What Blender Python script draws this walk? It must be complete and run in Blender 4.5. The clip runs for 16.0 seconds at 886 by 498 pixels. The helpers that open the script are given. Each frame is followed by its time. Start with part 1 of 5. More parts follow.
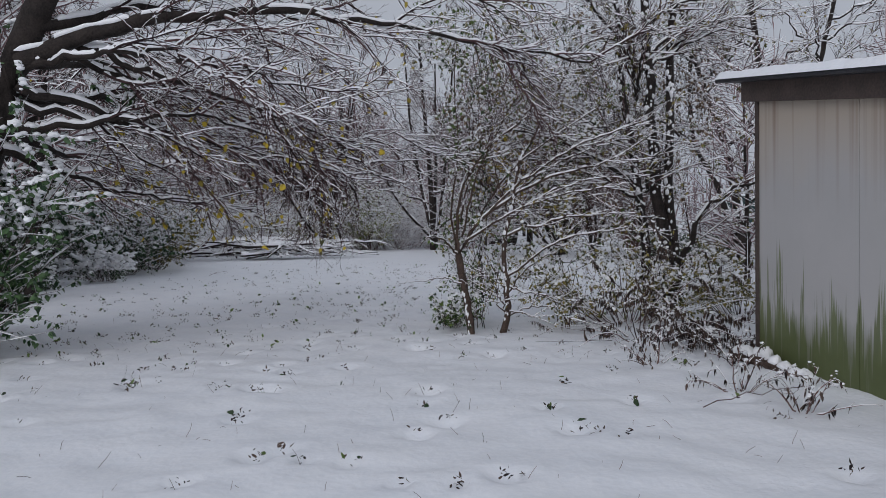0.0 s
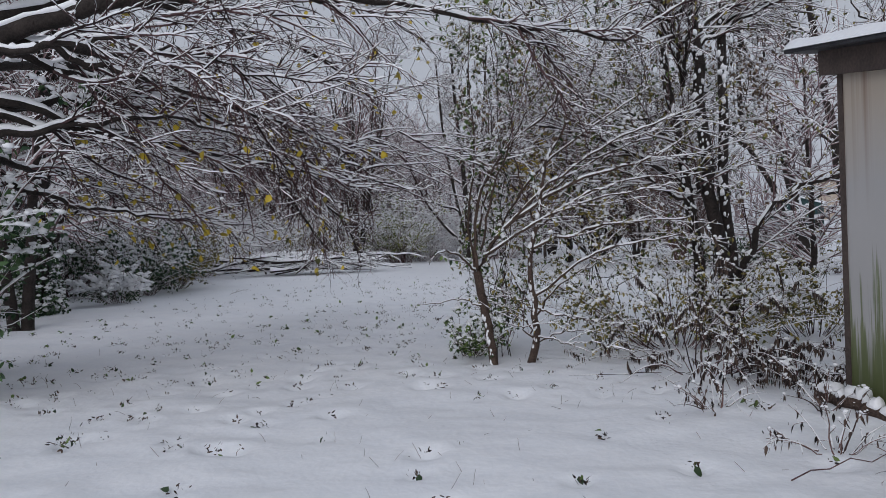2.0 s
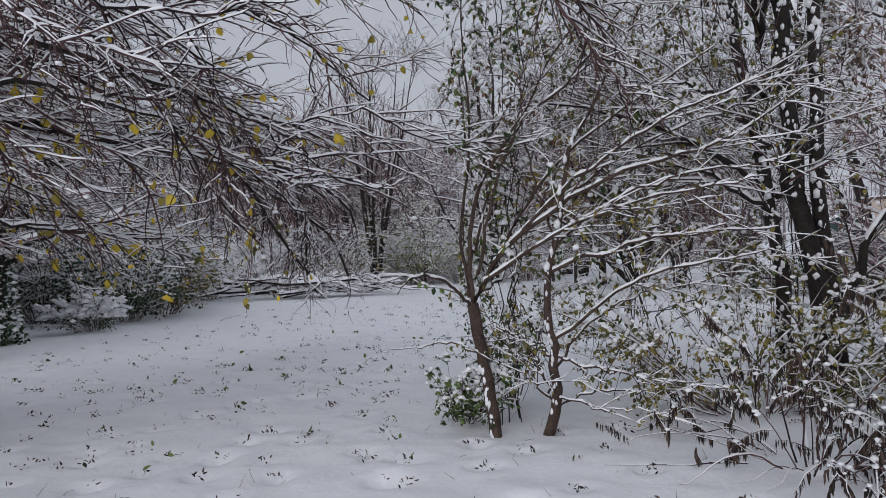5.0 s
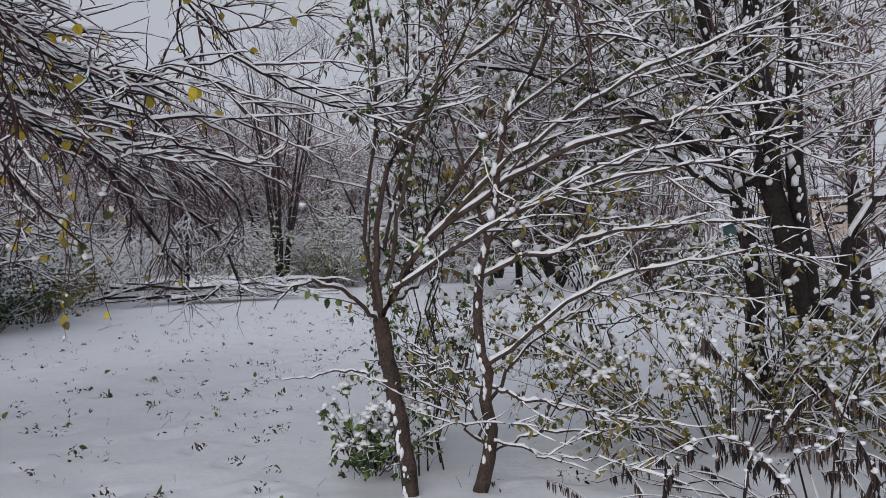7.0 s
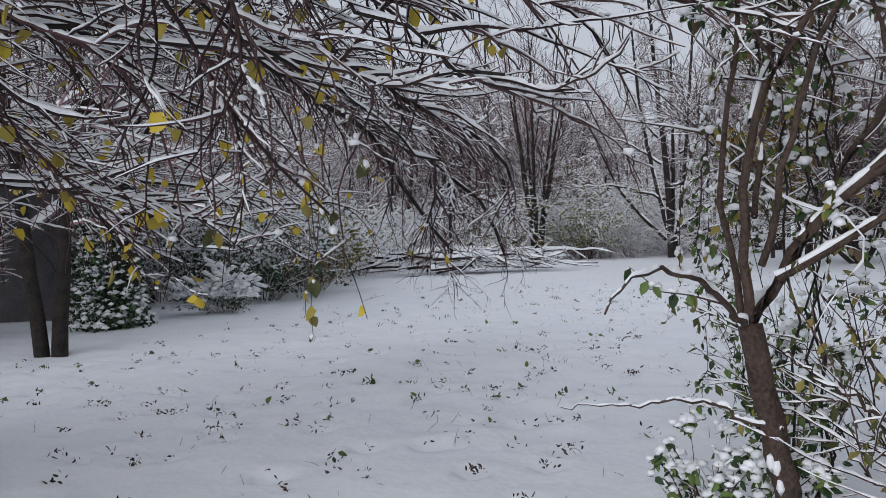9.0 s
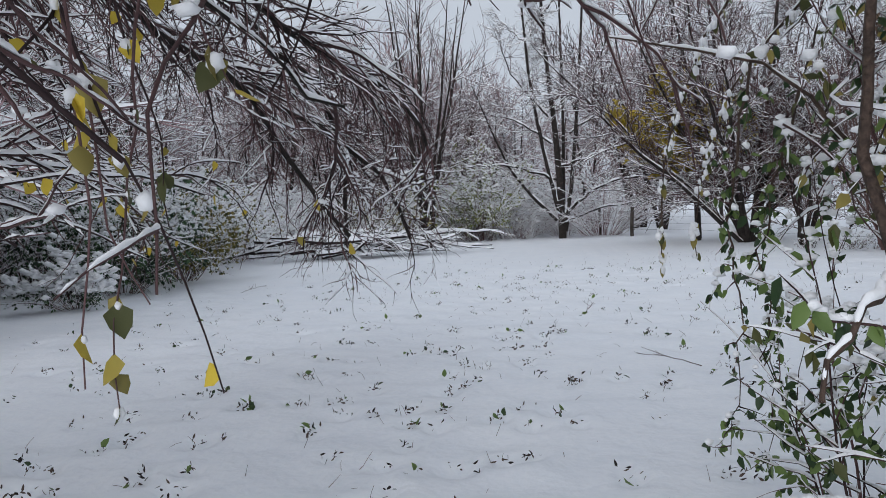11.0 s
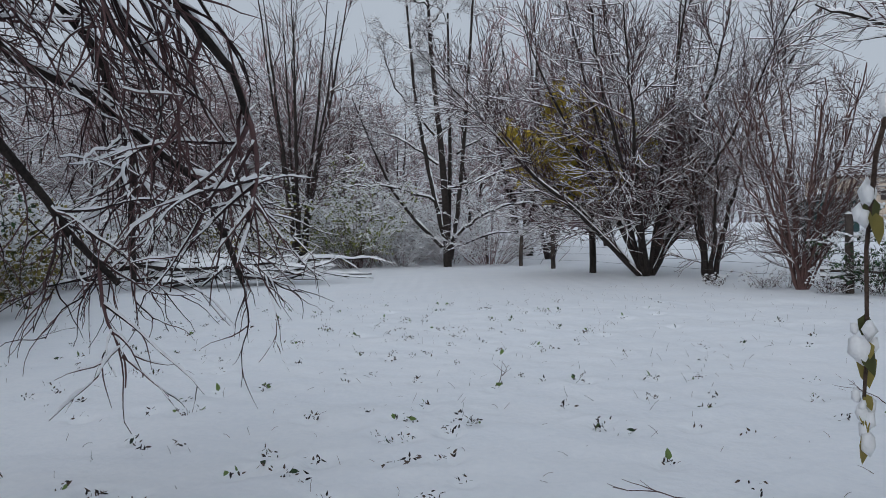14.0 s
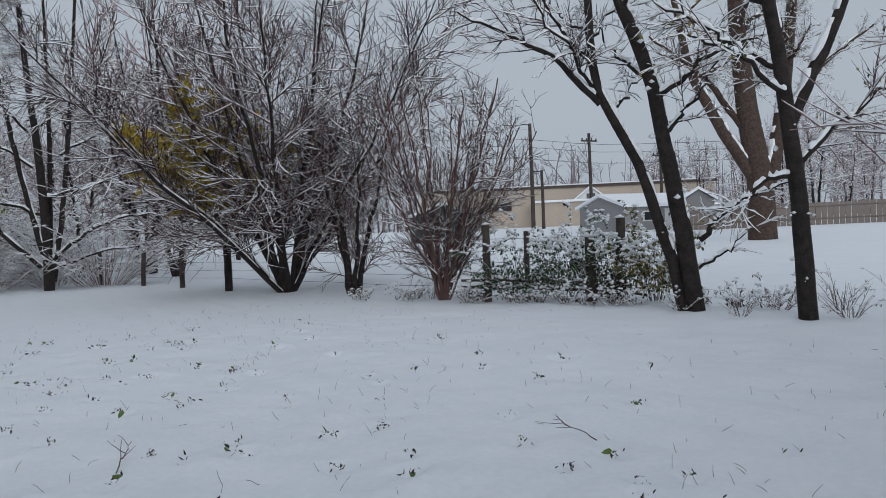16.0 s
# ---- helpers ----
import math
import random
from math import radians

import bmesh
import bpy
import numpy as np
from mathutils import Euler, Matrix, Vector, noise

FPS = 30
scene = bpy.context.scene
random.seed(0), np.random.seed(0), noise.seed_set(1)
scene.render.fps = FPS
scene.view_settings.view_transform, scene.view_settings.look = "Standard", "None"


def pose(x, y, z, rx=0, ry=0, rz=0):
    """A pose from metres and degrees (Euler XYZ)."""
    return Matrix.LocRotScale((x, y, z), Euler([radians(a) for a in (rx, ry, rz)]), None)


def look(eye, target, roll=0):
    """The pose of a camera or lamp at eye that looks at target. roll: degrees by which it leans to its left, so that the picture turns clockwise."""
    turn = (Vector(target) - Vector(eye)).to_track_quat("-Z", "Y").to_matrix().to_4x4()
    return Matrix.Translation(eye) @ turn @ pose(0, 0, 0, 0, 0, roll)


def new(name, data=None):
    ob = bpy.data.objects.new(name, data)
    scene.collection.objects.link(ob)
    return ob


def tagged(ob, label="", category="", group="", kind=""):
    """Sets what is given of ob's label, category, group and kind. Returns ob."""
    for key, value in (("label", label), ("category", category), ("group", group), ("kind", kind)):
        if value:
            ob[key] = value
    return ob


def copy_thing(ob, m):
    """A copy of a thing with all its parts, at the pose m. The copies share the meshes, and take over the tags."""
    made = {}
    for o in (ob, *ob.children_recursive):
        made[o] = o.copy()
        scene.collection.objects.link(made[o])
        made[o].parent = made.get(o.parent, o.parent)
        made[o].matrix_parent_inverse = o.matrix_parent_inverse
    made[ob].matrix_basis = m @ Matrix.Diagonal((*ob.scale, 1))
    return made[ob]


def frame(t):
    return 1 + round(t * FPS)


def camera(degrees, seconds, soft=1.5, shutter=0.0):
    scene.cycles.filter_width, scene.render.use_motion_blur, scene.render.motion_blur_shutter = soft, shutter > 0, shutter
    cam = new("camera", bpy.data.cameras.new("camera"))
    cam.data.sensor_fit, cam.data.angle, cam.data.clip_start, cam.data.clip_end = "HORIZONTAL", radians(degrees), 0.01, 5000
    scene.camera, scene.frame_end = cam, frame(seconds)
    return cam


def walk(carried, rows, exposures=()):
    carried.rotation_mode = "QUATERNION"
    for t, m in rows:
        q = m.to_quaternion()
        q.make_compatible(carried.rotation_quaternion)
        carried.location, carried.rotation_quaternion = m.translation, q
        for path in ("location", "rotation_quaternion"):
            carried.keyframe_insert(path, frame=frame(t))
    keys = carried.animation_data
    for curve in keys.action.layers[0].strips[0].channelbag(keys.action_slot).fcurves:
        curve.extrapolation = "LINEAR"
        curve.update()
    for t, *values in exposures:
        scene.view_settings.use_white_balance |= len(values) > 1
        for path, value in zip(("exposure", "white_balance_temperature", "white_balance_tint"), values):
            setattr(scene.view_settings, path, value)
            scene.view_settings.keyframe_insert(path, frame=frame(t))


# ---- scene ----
cam = camera(61.0, 16.0, soft=0.6)
PATH = [
    (0, pose(-0.000, 0.000, 1.496, 88.03, 1.02, -0.59)),
    (0.5, pose(0.050, 0.388, 1.529, 89.06, 4.09, 1.70)),
    (1, pose(0.088, 0.714, 1.517, 89.63, 3.27, 1.27)),
    (1.5, pose(0.245, 1.093, 1.525, 89.15, 3.29, 2.26)),
    (2, pose(0.328, 1.454, 1.522, 88.85, 2.39, 2.60)),
    (2.5, pose(0.453, 1.836, 1.524, 88.76, -0.18, 1.92)),
    (3, pose(0.603, 2.232, 1.527, 88.85, 2.44, 4.64)),
    (3.5, pose(0.547, 2.688, 1.506, 89.61, 2.64, 4.79)),
    (4, pose(0.609, 3.134, 1.476, 90.00, 2.51, 4.70)),
    (4.2, pose(0.658, 3.326, 1.470, 90.36, 2.28, 4.98)),
    (6.3, pose(0.566, 4.979, 1.477, 90.69, 3.04, 4.37)),
    (6.5, pose(0.576, 5.126, 1.486, 90.72, 2.58, 0.92)),
    (7, pose(0.590, 5.528, 1.454, 90.39, 2.39, -1.62)),
    (7.5, pose(0.475, 5.878, 1.468, 89.72, 2.69, 4.81)),
    (8, pose(0.281, 6.268, 1.472, 89.52, 2.06, 11.24)),
    (8.2, pose(0.230, 6.436, 1.477, 89.44, 1.72, 16.35)),
    (10.3, pose(-0.408, 7.889, 1.499, 88.14, 3.14, 17.02)),
    (10.5, pose(-0.485, 8.057, 1.506, 87.73, 3.16, 11.65)),
    (11, pose(-0.540, 8.477, 1.478, 87.12, 2.99, 8.27)),
    (11.5, pose(-0.613, 8.921, 1.473, 87.12, 3.03, 7.36)),
    (12, pose(-0.680, 9.387, 1.479, 86.23, 3.74, 3.10)),
    (12.5, pose(-0.666, 9.871, 1.448, 84.65, 2.98, 4.06)),
    (13, pose(-0.750, 10.352, 1.410, 81.55, 1.29, 3.51)),
    (13.5, pose(-0.757, 10.856, 1.468, 86.42, 0.54, 0.28)),
    (14, pose(-0.789, 11.358, 1.527, 88.53, 1.56, -0.91)),
    (14.5, pose(-0.851, 11.814, 1.542, 89.21, 2.40, -8.79)),
    (15, pose(-0.786, 12.307, 1.536, 89.56, 2.13, -12.47)),
    (15.5, pose(-0.715, 12.737, 1.529, 88.77, 2.58, -19.32)),
    (16, pose(-0.592, 13.186, 1.560, 88.49, 2.31, -28.66)),
]
walk(cam, PATH, exposures=[(0.0, -0.34, 6200, 12.5), (2.0, -0.24, 6210, 12.5), (4.0, -0.17, 6230, 13), (6.5, -0.12, 6380, 13.5), (8.0, 0.0, 6300, 12.5), (9.5, 0.14, 6220, 10), (11.0, 0.18, 6170, 9), (13.0, 0.0, 6080, 8), (14.5, -0.14, 6030, 7), (16.0, -0.19, 6050, 6)])

# ---- world and light: an overcast winter day ----
world = bpy.data.worlds.new("overcast_sky")
scene.world = world
world.use_nodes = True
wn, wl = world.node_tree.nodes, world.node_tree.links
sky = wn.new("ShaderNodeTexSky")
sky.sky_type = "NISHITA"
sky.sun_disc = False
sky.sun_elevation = radians(22)
sky.sun_rotation = radians(198.4)
sky.dust_density = 4.0
wet = wn.new("ShaderNodeHueSaturation")
wet.inputs["Saturation"].default_value = 0.10
cloud = wn.new("ShaderNodeMixRGB")
cloud.inputs["Fac"].default_value = 0.86
cloud.inputs["Color2"].default_value = (6.45, 6.85, 7.5, 1)
wl.new(sky.outputs["Color"], wet.inputs["Color"])
wl.new(wet.outputs["Color"], cloud.inputs["Color1"])
wl.new(cloud.outputs["Color"], wn["Background"].inputs["Color"])
wn["Background"].inputs["Strength"].default_value = 0.080
sun = new("sun", bpy.data.lights.new("sun", "SUN"))
sun.data.energy, sun.data.angle, sun.data.color = 1.25, radians(65), (1.0, 0.975, 0.955)
sun.matrix_world = look((-5, -15, 16.7), (0, 0, 10.3))

# ---- materials ----


def material(name, colour, rough=0.8, dark=None, scale=8.0, fine=60.0, bump=0.3, spread=0.25, island=0.0, spec=0.3):
    """A procedural surface: two scales of noise between colour and dark, with relief; island varies loose pieces."""
    m = bpy.data.materials.new(name)
    m.use_nodes = True
    n, l = m.node_tree.nodes, m.node_tree.links
    b = n["Principled BSDF"]
    b.inputs["Roughness"].default_value = rough
    b.inputs["Specular IOR Level"].default_value = spec
    co = n.new("ShaderNodeTexCoord")
    big, small = n.new("ShaderNodeTexNoise"), n.new("ShaderNodeTexNoise")
    big.inputs["Scale"].default_value, big.inputs["Detail"].default_value = scale, 5
    small.inputs["Scale"].default_value, small.inputs["Detail"].default_value = fine, 4
    add = n.new("ShaderNodeMath")
    add.operation = "ADD"
    l.new(co.outputs["Object"], big.inputs["Vector"])
    l.new(co.outputs["Object"], small.inputs["Vector"])
    l.new(big.outputs["Fac"], add.inputs[0])
    l.new(small.outputs["Fac"], add.inputs[1])
    ramp = n.new("ShaderNodeValToRGB")
    d = dark or [c * (1 - spread) for c in colour]
    ramp.color_ramp.elements[0].position, ramp.color_ramp.elements[1].position = 0.38, 0.62
    ramp.color_ramp.elements[0].color, ramp.color_ramp.elements[1].color = (*d, 1), (*colour, 1)
    half = n.new("ShaderNodeMath")
    half.operation = "MULTIPLY"
    half.inputs[1].default_value = 0.5
    l.new(add.outputs[0], half.inputs[0])
    out = half.outputs[0]
    if island:
        geo = n.new("ShaderNodeNewGeometry")
        mix = n.new("ShaderNodeMix")
        mix.inputs["Factor"].default_value = island
        l.new(out, mix.inputs[2])
        l.new(geo.outputs["Random Per Island"], mix.inputs[3])
        out = mix.outputs[0]
    l.new(out, ramp.inputs["Fac"])
    l.new(ramp.outputs["Color"], b.inputs["Base Color"])
    if bump:
        bp = n.new("ShaderNodeBump")
        bp.inputs["Strength"].default_value, bp.inputs["Distance"].default_value = bump, 0.02
        l.new(add.outputs[0], bp.inputs["Height"])
        l.new(bp.outputs["Normal"], b.inputs["Normal"])
    return m


SNOW = material("snow", (0.90, 0.91, 0.935), 0.65, (0.845, 0.865, 0.905), 1.4, 17, 0.35, spec=0.2)
SNOW_FINE = material("branch_snow", (0.93, 0.93, 0.945), 0.7, (0.88, 0.885, 0.905), 6, 70, 0.2, spec=0.2)
BARK = material("dark_wet_bark", (0.040, 0.031, 0.027), 0.8, (0.012, 0.009, 0.008), 7, 45, 0.8)
BARK_BROWN = material("brown_bark", (0.105, 0.07, 0.054), 0.8, (0.038, 0.026, 0.021), 9, 60, 0.8)
BARK_GREY = material("grey_bark", (0.115, 0.092, 0.078), 0.85, (0.04, 0.032, 0.028), 7, 40, 0.8)
TWIG = material("dark_twigs", (0.125, 0.070, 0.070), 0.8, (0.030, 0.017, 0.018), 6, 50, 0.2, island=0.5)
TWIG_RED = material("reddish_twigs", (0.16, 0.092, 0.082), 0.8, (0.055, 0.033, 0.031), 6, 50, 0.2, island=0.5)
LEAF_GREEN = material("green_leaves", (0.125, 0.185, 0.050), 0.5, (0.025, 0.05, 0.018), 5, 50, 0.1, island=0.8)
LEAF_DARK = material("evergreen_leaves", (0.055, 0.105, 0.042), 0.45, (0.012, 0.030, 0.014), 5, 50, 0.1, island=0.8)
LEAF_EVER = material("glossy_evergreen_leaves", (0.085, 0.155, 0.060), 0.4, (0.018, 0.045, 0.020), 5, 50, 0.1, island=0.8)
LEAF_LIME = material("yellow_green_leaves", (0.27, 0.29, 0.06), 0.6, (0.09, 0.12, 0.03), 5, 50, 0.1, island=0.8)
# Paler than TWIG: haze and brightness of the background wood are put into this colour.
TWIG_FAR = material("hazed_far_twigs", (0.35, 0.235, 0.24), 0.85, (0.12, 0.078, 0.082), 1, 8, 0.1, island=0.5)
LEAF_OLIVE = material("olive_leaves", (0.27, 0.22, 0.06), 0.6, (0.07, 0.075, 0.025), 5, 50, 0.1, island=0.8)
LEAF_YELLOW = material("yellow_leaves", (0.62, 0.46, 0.05), 0.6, (0.34, 0.27, 0.05), 5, 50, 0.1, island=0.8)
LEAF_BROWN = material("brown_leaves", (0.24, 0.165, 0.105), 0.75, (0.09, 0.06, 0.04), 5, 50, 0.1, island=0.8)
LEAF_DEAD = material("withered_leaves", (0.095, 0.065, 0.052), 0.8, (0.018, 0.013, 0.013), 5, 50, 0.1, island=0.8)
WOOD_POST = material("weathered_post_wood", (0.10, 0.08, 0.07), 0.9, (0.035, 0.028, 0.025), 4, 50, 0.6)
WOOD_FENCE = material("weathered_boards", (0.22, 0.185, 0.165), 0.9, (0.10, 0.085, 0.078), 3, 40, 0.5, island=0.5)
METAL_DARK = material("dark_metal", (0.05, 0.05, 0.055), 0.5, (0.025, 0.025, 0.03), 3, 60, 0.2)
GREY_SIDING = material("grey_siding", (0.30, 0.29, 0.29), 0.8, (0.26, 0.25, 0.25), 0.8, 20, 0.2)
WHITE_TRIM = material("white_painted_trim", (0.72, 0.71, 0.70), 0.6, (0.6, 0.6, 0.6), 2, 20, 0.1)
BEIGE = material("beige_plaster", (0.50, 0.42, 0.34), 0.85, (0.42, 0.35, 0.29), 0.3, 8, 0.1)
RED_SIGN = material("red_sign_paint", (0.42, 0.02, 0.03), 0.6, (0.3, 0.02, 0.03), 1, 20, 0.0)
DARK_SIGN = material("dark_sign_paint", (0.05, 0.035, 0.035), 0.6, (0.03, 0.025, 0.025), 1, 20, 0.0)
GREEN_PAINT = material("dark_green_paint", (0.035, 0.075, 0.075), 0.7, (0.02, 0.045, 0.048), 1, 20, 0.1)
DARK_WALL = material("dark_weathered_wall", (0.11, 0.105, 0.11), 0.9, (0.06, 0.058, 0.062), 2, 30, 0.4)
FASCIA = material("brown_fascia", (0.10, 0.075, 0.065), 0.7, (0.055, 0.042, 0.038), 4, 40, 0.3)
GLASS = material("dark_window_glass", (0.03, 0.035, 0.04), 0.08, (0.02, 0.022, 0.025), 1, 5, 0.0, spec=0.6)
# Distance haze over the horizon woods is painted in as this pale purplish tone.
FAR_WOOD = material("hazed_far_woods", (0.27, 0.215, 0.225), 0.95, (0.14, 0.11, 0.118), 0.25, 2.5, 0.0)
DOOR_RED = material("red_brick_paint", (0.22, 0.05, 0.055), 0.8, (0.15, 0.035, 0.04), 1, 20, 0.2)


def shed_wall_material():
    """Painted sheet wall: warm grey paint, rust runs under the eave, algae creeping up in streaks from the ground."""
    m = bpy.data.materials.new("stained_painted_wall")
    m.use_nodes = True
    n, l = m.node_tree.nodes, m.node_tree.links
    b = n["Principled BSDF"]
    b.inputs["Roughness"].default_value = 0.55
    co = n.new("ShaderNodeTexCoord")
    sep = n.new("ShaderNodeSeparateXYZ")
    l.new(co.outputs["Object"], sep.inputs[0])

    def streaks(sx, sz, detail):
        mp = n.new("ShaderNodeMapping")
        mp.inputs["Scale"].default_value = (sx, sx, sz)
        l.new(co.outputs["Object"], mp.inputs["Vector"])
        t = n.new("ShaderNodeTexNoise")
        t.inputs["Scale"].default_value, t.inputs["Detail"].default_value = 1.0, detail
        l.new(mp.outputs[0], t.inputs["Vector"])
        return t.outputs["Fac"]

    def math_node(op, a, c, clamp=False):
        q = n.new("ShaderNodeMath")
        q.operation, q.use_clamp = op, clamp
        for i, s in enumerate((a, c)):
            if isinstance(s, (int, float)):
                q.inputs[i].default_value = s
            else:
                l.new(s, q.inputs[i])
        return q.outputs[0]

    def mixed(fac, c1, c2):
        q = n.new("ShaderNodeMixRGB")
        l.new(fac, q.inputs["Fac"])
        for i, s in ((1, c1), (2, c2)):
            if isinstance(s, tuple):
                q.inputs[i].default_value = (*s, 1)
            else:
                l.new(s, q.inputs[i])
        return q.outputs["Color"]

    z = sep.outputs["Z"]
    height = math_node("MULTIPLY", math_node("SUBTRACT", streaks(9, 0.35, 4), 0.28), 2.8)
    top = math_node("ADD", height, math_node("MULTIPLY", math_node("SUBTRACT", streaks(34, 1.6, 6), 0.5), 2.2))
    algae = math_node("MULTIPLY", math_node("SUBTRACT", top, z), 3.6, True)
    solid = math_node("MULTIPLY", math_node("SUBTRACT", math_node("ADD", 0.42, math_node("MULTIPLY", streaks(5, 2, 4), 0.35)), z), 3.0, True)
    rust = math_node("MULTIPLY", math_node("MULTIPLY", math_node("SUBTRACT", streaks(11, 0.12, 3), 0.52), 5.0, True),
                     math_node("MULTIPLY", math_node("SUBTRACT", z, 1.5), 0.85, True))
    warm = math_node("MULTIPLY", math_node("SUBTRACT", math_node("ADD", z, math_node("MULTIPLY", streaks(2, 1.2, 4), 0.6)), 2.1), 1.6, True)
    base = mixed(streaks(1.5, 1.5, 6), (0.39, 0.385, 0.38), (0.47, 0.455, 0.45))
    base = mixed(math_node("MULTIPLY", warm, 0.85), base, (0.46, 0.39, 0.31))
    base = mixed(math_node("MULTIPLY", rust, 0.75), base, (0.20, 0.11, 0.075))
    green = mixed(streaks(14, 3, 5), (0.05, 0.072, 0.016), (0.17, 0.205, 0.06))
    base = mixed(math_node("MULTIPLY", algae, 0.85), base, green)
    base = mixed(math_node("MULTIPLY", solid, 0.8), base, (0.085, 0.105, 0.03))
    l.new(base, b.inputs["Base Color"])
    bp = n.new("ShaderNodeBump")
    bp.inputs["Strength"].default_value, bp.inputs["Distance"].default_value = 0.25, 0.01
    l.new(streaks(12, 6, 6), bp.inputs["Height"])
    l.new(bp.outputs["Normal"], b.inputs["Normal"])
    return m


SHED_WALL = shed_wall_material()

# ---- mesh tools ----
RNG = np.random.default_rng(7)


def np_mesh(name, verts, quads, mat, smooth=True):
    """A mesh from vertex and quad arrays (a quad with its last two corners alike is a triangle)."""
    me = bpy.data.meshes.new(name)
    verts, quads = np.asarray(verts, np.float32), np.asarray(quads, np.int32)
    k = quads.shape[1]
    me.vertices.add(len(verts))
    me.vertices.foreach_set("co", verts.ravel())
    me.loops.add(quads.size)
    me.loops.foreach_set("vertex_index", quads.ravel())
    me.polygons.add(len(quads))
    me.polygons.foreach_set("loop_start", np.arange(0, quads.size, k, dtype=np.int32))
    me.polygons.foreach_set("use_smooth", np.full(len(quads), smooth, dtype=bool))
    me.update(calc_edges=True)
    me.materials.append(mat)
    return me


def thing(name, label, category, group="", kind="", at=(0, 0, 0)):
    ob = new(name)
    ob.location = at
    ob.empty_display_size = 0.2
    return tagged(ob, label, category, group, kind)


def np_part(name, verts, quads, mat, parent, label="", smooth=True):
    ob = new(name, np_mesh(name, verts, quads, mat, smooth))
    ob.parent = parent
    return tagged(ob, label, kind="stuff" if name in ("crown", "foliage", "snow_load", "snow_cover", "shoot_tangle") else "")


def part(name, bm, mat, parent=None, label="", smooth=False):
    me = bpy.data.meshes.new(name)
    bm.to_mesh(me)
    bm.free()
    me.materials.append(mat)
    if smooth:
        for p in me.polygons:
            p.use_smooth = True
    ob = new(name, me)
    ob.parent = parent
    return tagged(ob, label)


def box_bm(x0, y0, z0, x1, y1, z1, bevel=0.0):
    bm = bmesh.new()
    bmesh.ops.create_cube(bm, size=1, matrix=Matrix.Translation(((x0 + x1) / 2, (y0 + y1) / 2, (z0 + z1) / 2)) @ Matrix.Diagonal((x1 - x0, y1 - y0, z1 - z0, 1)))
    if bevel:
        bmesh.ops.bevel(bm, geom=bm.edges[:], offset=bevel, segments=2, affect="EDGES")
    return bm


def unit(v):
    return v / np.maximum(np.linalg.norm(v, axis=-1, keepdims=True), 1e-9)


def tangents(PP):
    return unit(np.gradient(PP, axis=1))


def tubes(PP, RR, sides):
    """Tubes along N polylines of n points: vertex and quad arrays."""
    N, n, _ = PP.shape
    t = tangents(PP)
    ref = np.where(np.abs(t[..., 2:]) > 0.85, np.array([1.0, 0, 0]), np.array([0, 0, 1.0]))
    a = unit(np.cross(t, ref))
    b = np.cross(a, t)
    ang = np.arange(sides) * 2 * np.pi / sides
    ring = a[:, :, None] * np.cos(ang)[:, None] + b[:, :, None] * np.sin(ang)[:, None]
    V = PP[:, :, None] + ring * RR[:, :, None, None]
    idx = np.arange(N * n * sides).reshape(N, n, sides)
    nx = np.roll(idx, -1, axis=2)
    Q = np.stack([idx[:, :-1], nx[:, :-1], nx[:, 1:], idx[:, 1:]], -1)
    return V.reshape(-1, 3), Q.reshape(-1, 4)


def ridges(PP, RR, rng, depth=0.016, wide=False, lean=0.45):
    """Snow lying along the upper side of branches: thick on level stretches, none on steep ones."""
    N, n, _ = PP.shape
    t = tangents(PP)
    level = np.sqrt(np.maximum(1 - t[..., 2] ** 2, 0))
    amount = np.clip((level - lean) / 0.35, 0, 1) * np.clip(rng.normal(1.0, 0.45, (N, n)), 0, 1.9)
    amount = amount * (rng.random((N, n)) > 0.10)
    amount[:, -2:] *= (0.5, 0.12)
    side = unit(np.cross(t, np.array([0, 0, 1.0])))
    up = np.cross(side, t)
    w = (RR * 0.88 + 0.001 + depth * 0.13) * np.minimum(amount + 0.4, 1)
    h = np.minimum(depth * 0.8 + RR * 0.55, depth + 0.018) * amount
    if wide:
        prof = [(-0.75, 0.6, 0), (-1, 0.75, 0.22), (-0.78, 0.9, 0.7), (0, 1, 1), (0.78, 0.9, 0.7), (1, 0.75, 0.22), (0.75, 0.6, 0)]
    else:
        prof = [(-1, 0.62, 0), (0, 1, 1), (1, 0.62, 0)]
    on = np.clip(amount * 6, 0, 1)
    rows = [PP + side * (w * on * s)[..., None] + up * (RR * k * on + h * q)[..., None] for s, k, q in prof]
    V = np.stack(rows, 2)
    m = len(prof)
    idx = np.arange(N * n * m).reshape(N, n, m)
    Q = np.stack([idx[:, :-1, :-1], idx[:, :-1, 1:], idx[:, 1:, 1:], idx[:, 1:, :-1]], -1)
    return V.reshape(-1, 3), Q.reshape(-1, 4)


def denser(PP, RR, k=3):
    n = PP.shape[1]
    u, v = np.arange(n), np.linspace(0, n - 1, n * k)
    Q = np.stack([[np.interp(v, u, p[:, c]) for c in range(3)] for p in PP]).transpose(0, 2, 1)
    return Q, np.stack([np.interp(v, u, r) for r in RR])


def joined(pieces):
    V, Q, o = [], [], 0
    for v, q in pieces:
        V.append(v)
        Q.append(q + o)
        o += len(v)
    return np.concatenate(V), np.concatenate(Q)


def grown(p0, d0, L, n, rise, wiggle, rng):
    """Polylines from points p0 along d0, bending up (rise > 0) or drooping, with a little wander."""
    d = unit(d0)
    pts = [p0]
    for i in range(n - 1):
        d = unit(d + np.array([0, 0, 1.0]) * (np.asarray(rise) / n)[..., None] + rng.normal(0, wiggle, d.shape))
        pts.append(pts[-1] + d * (L / (n - 1))[:, None])
    return np.stack(pts, 1)


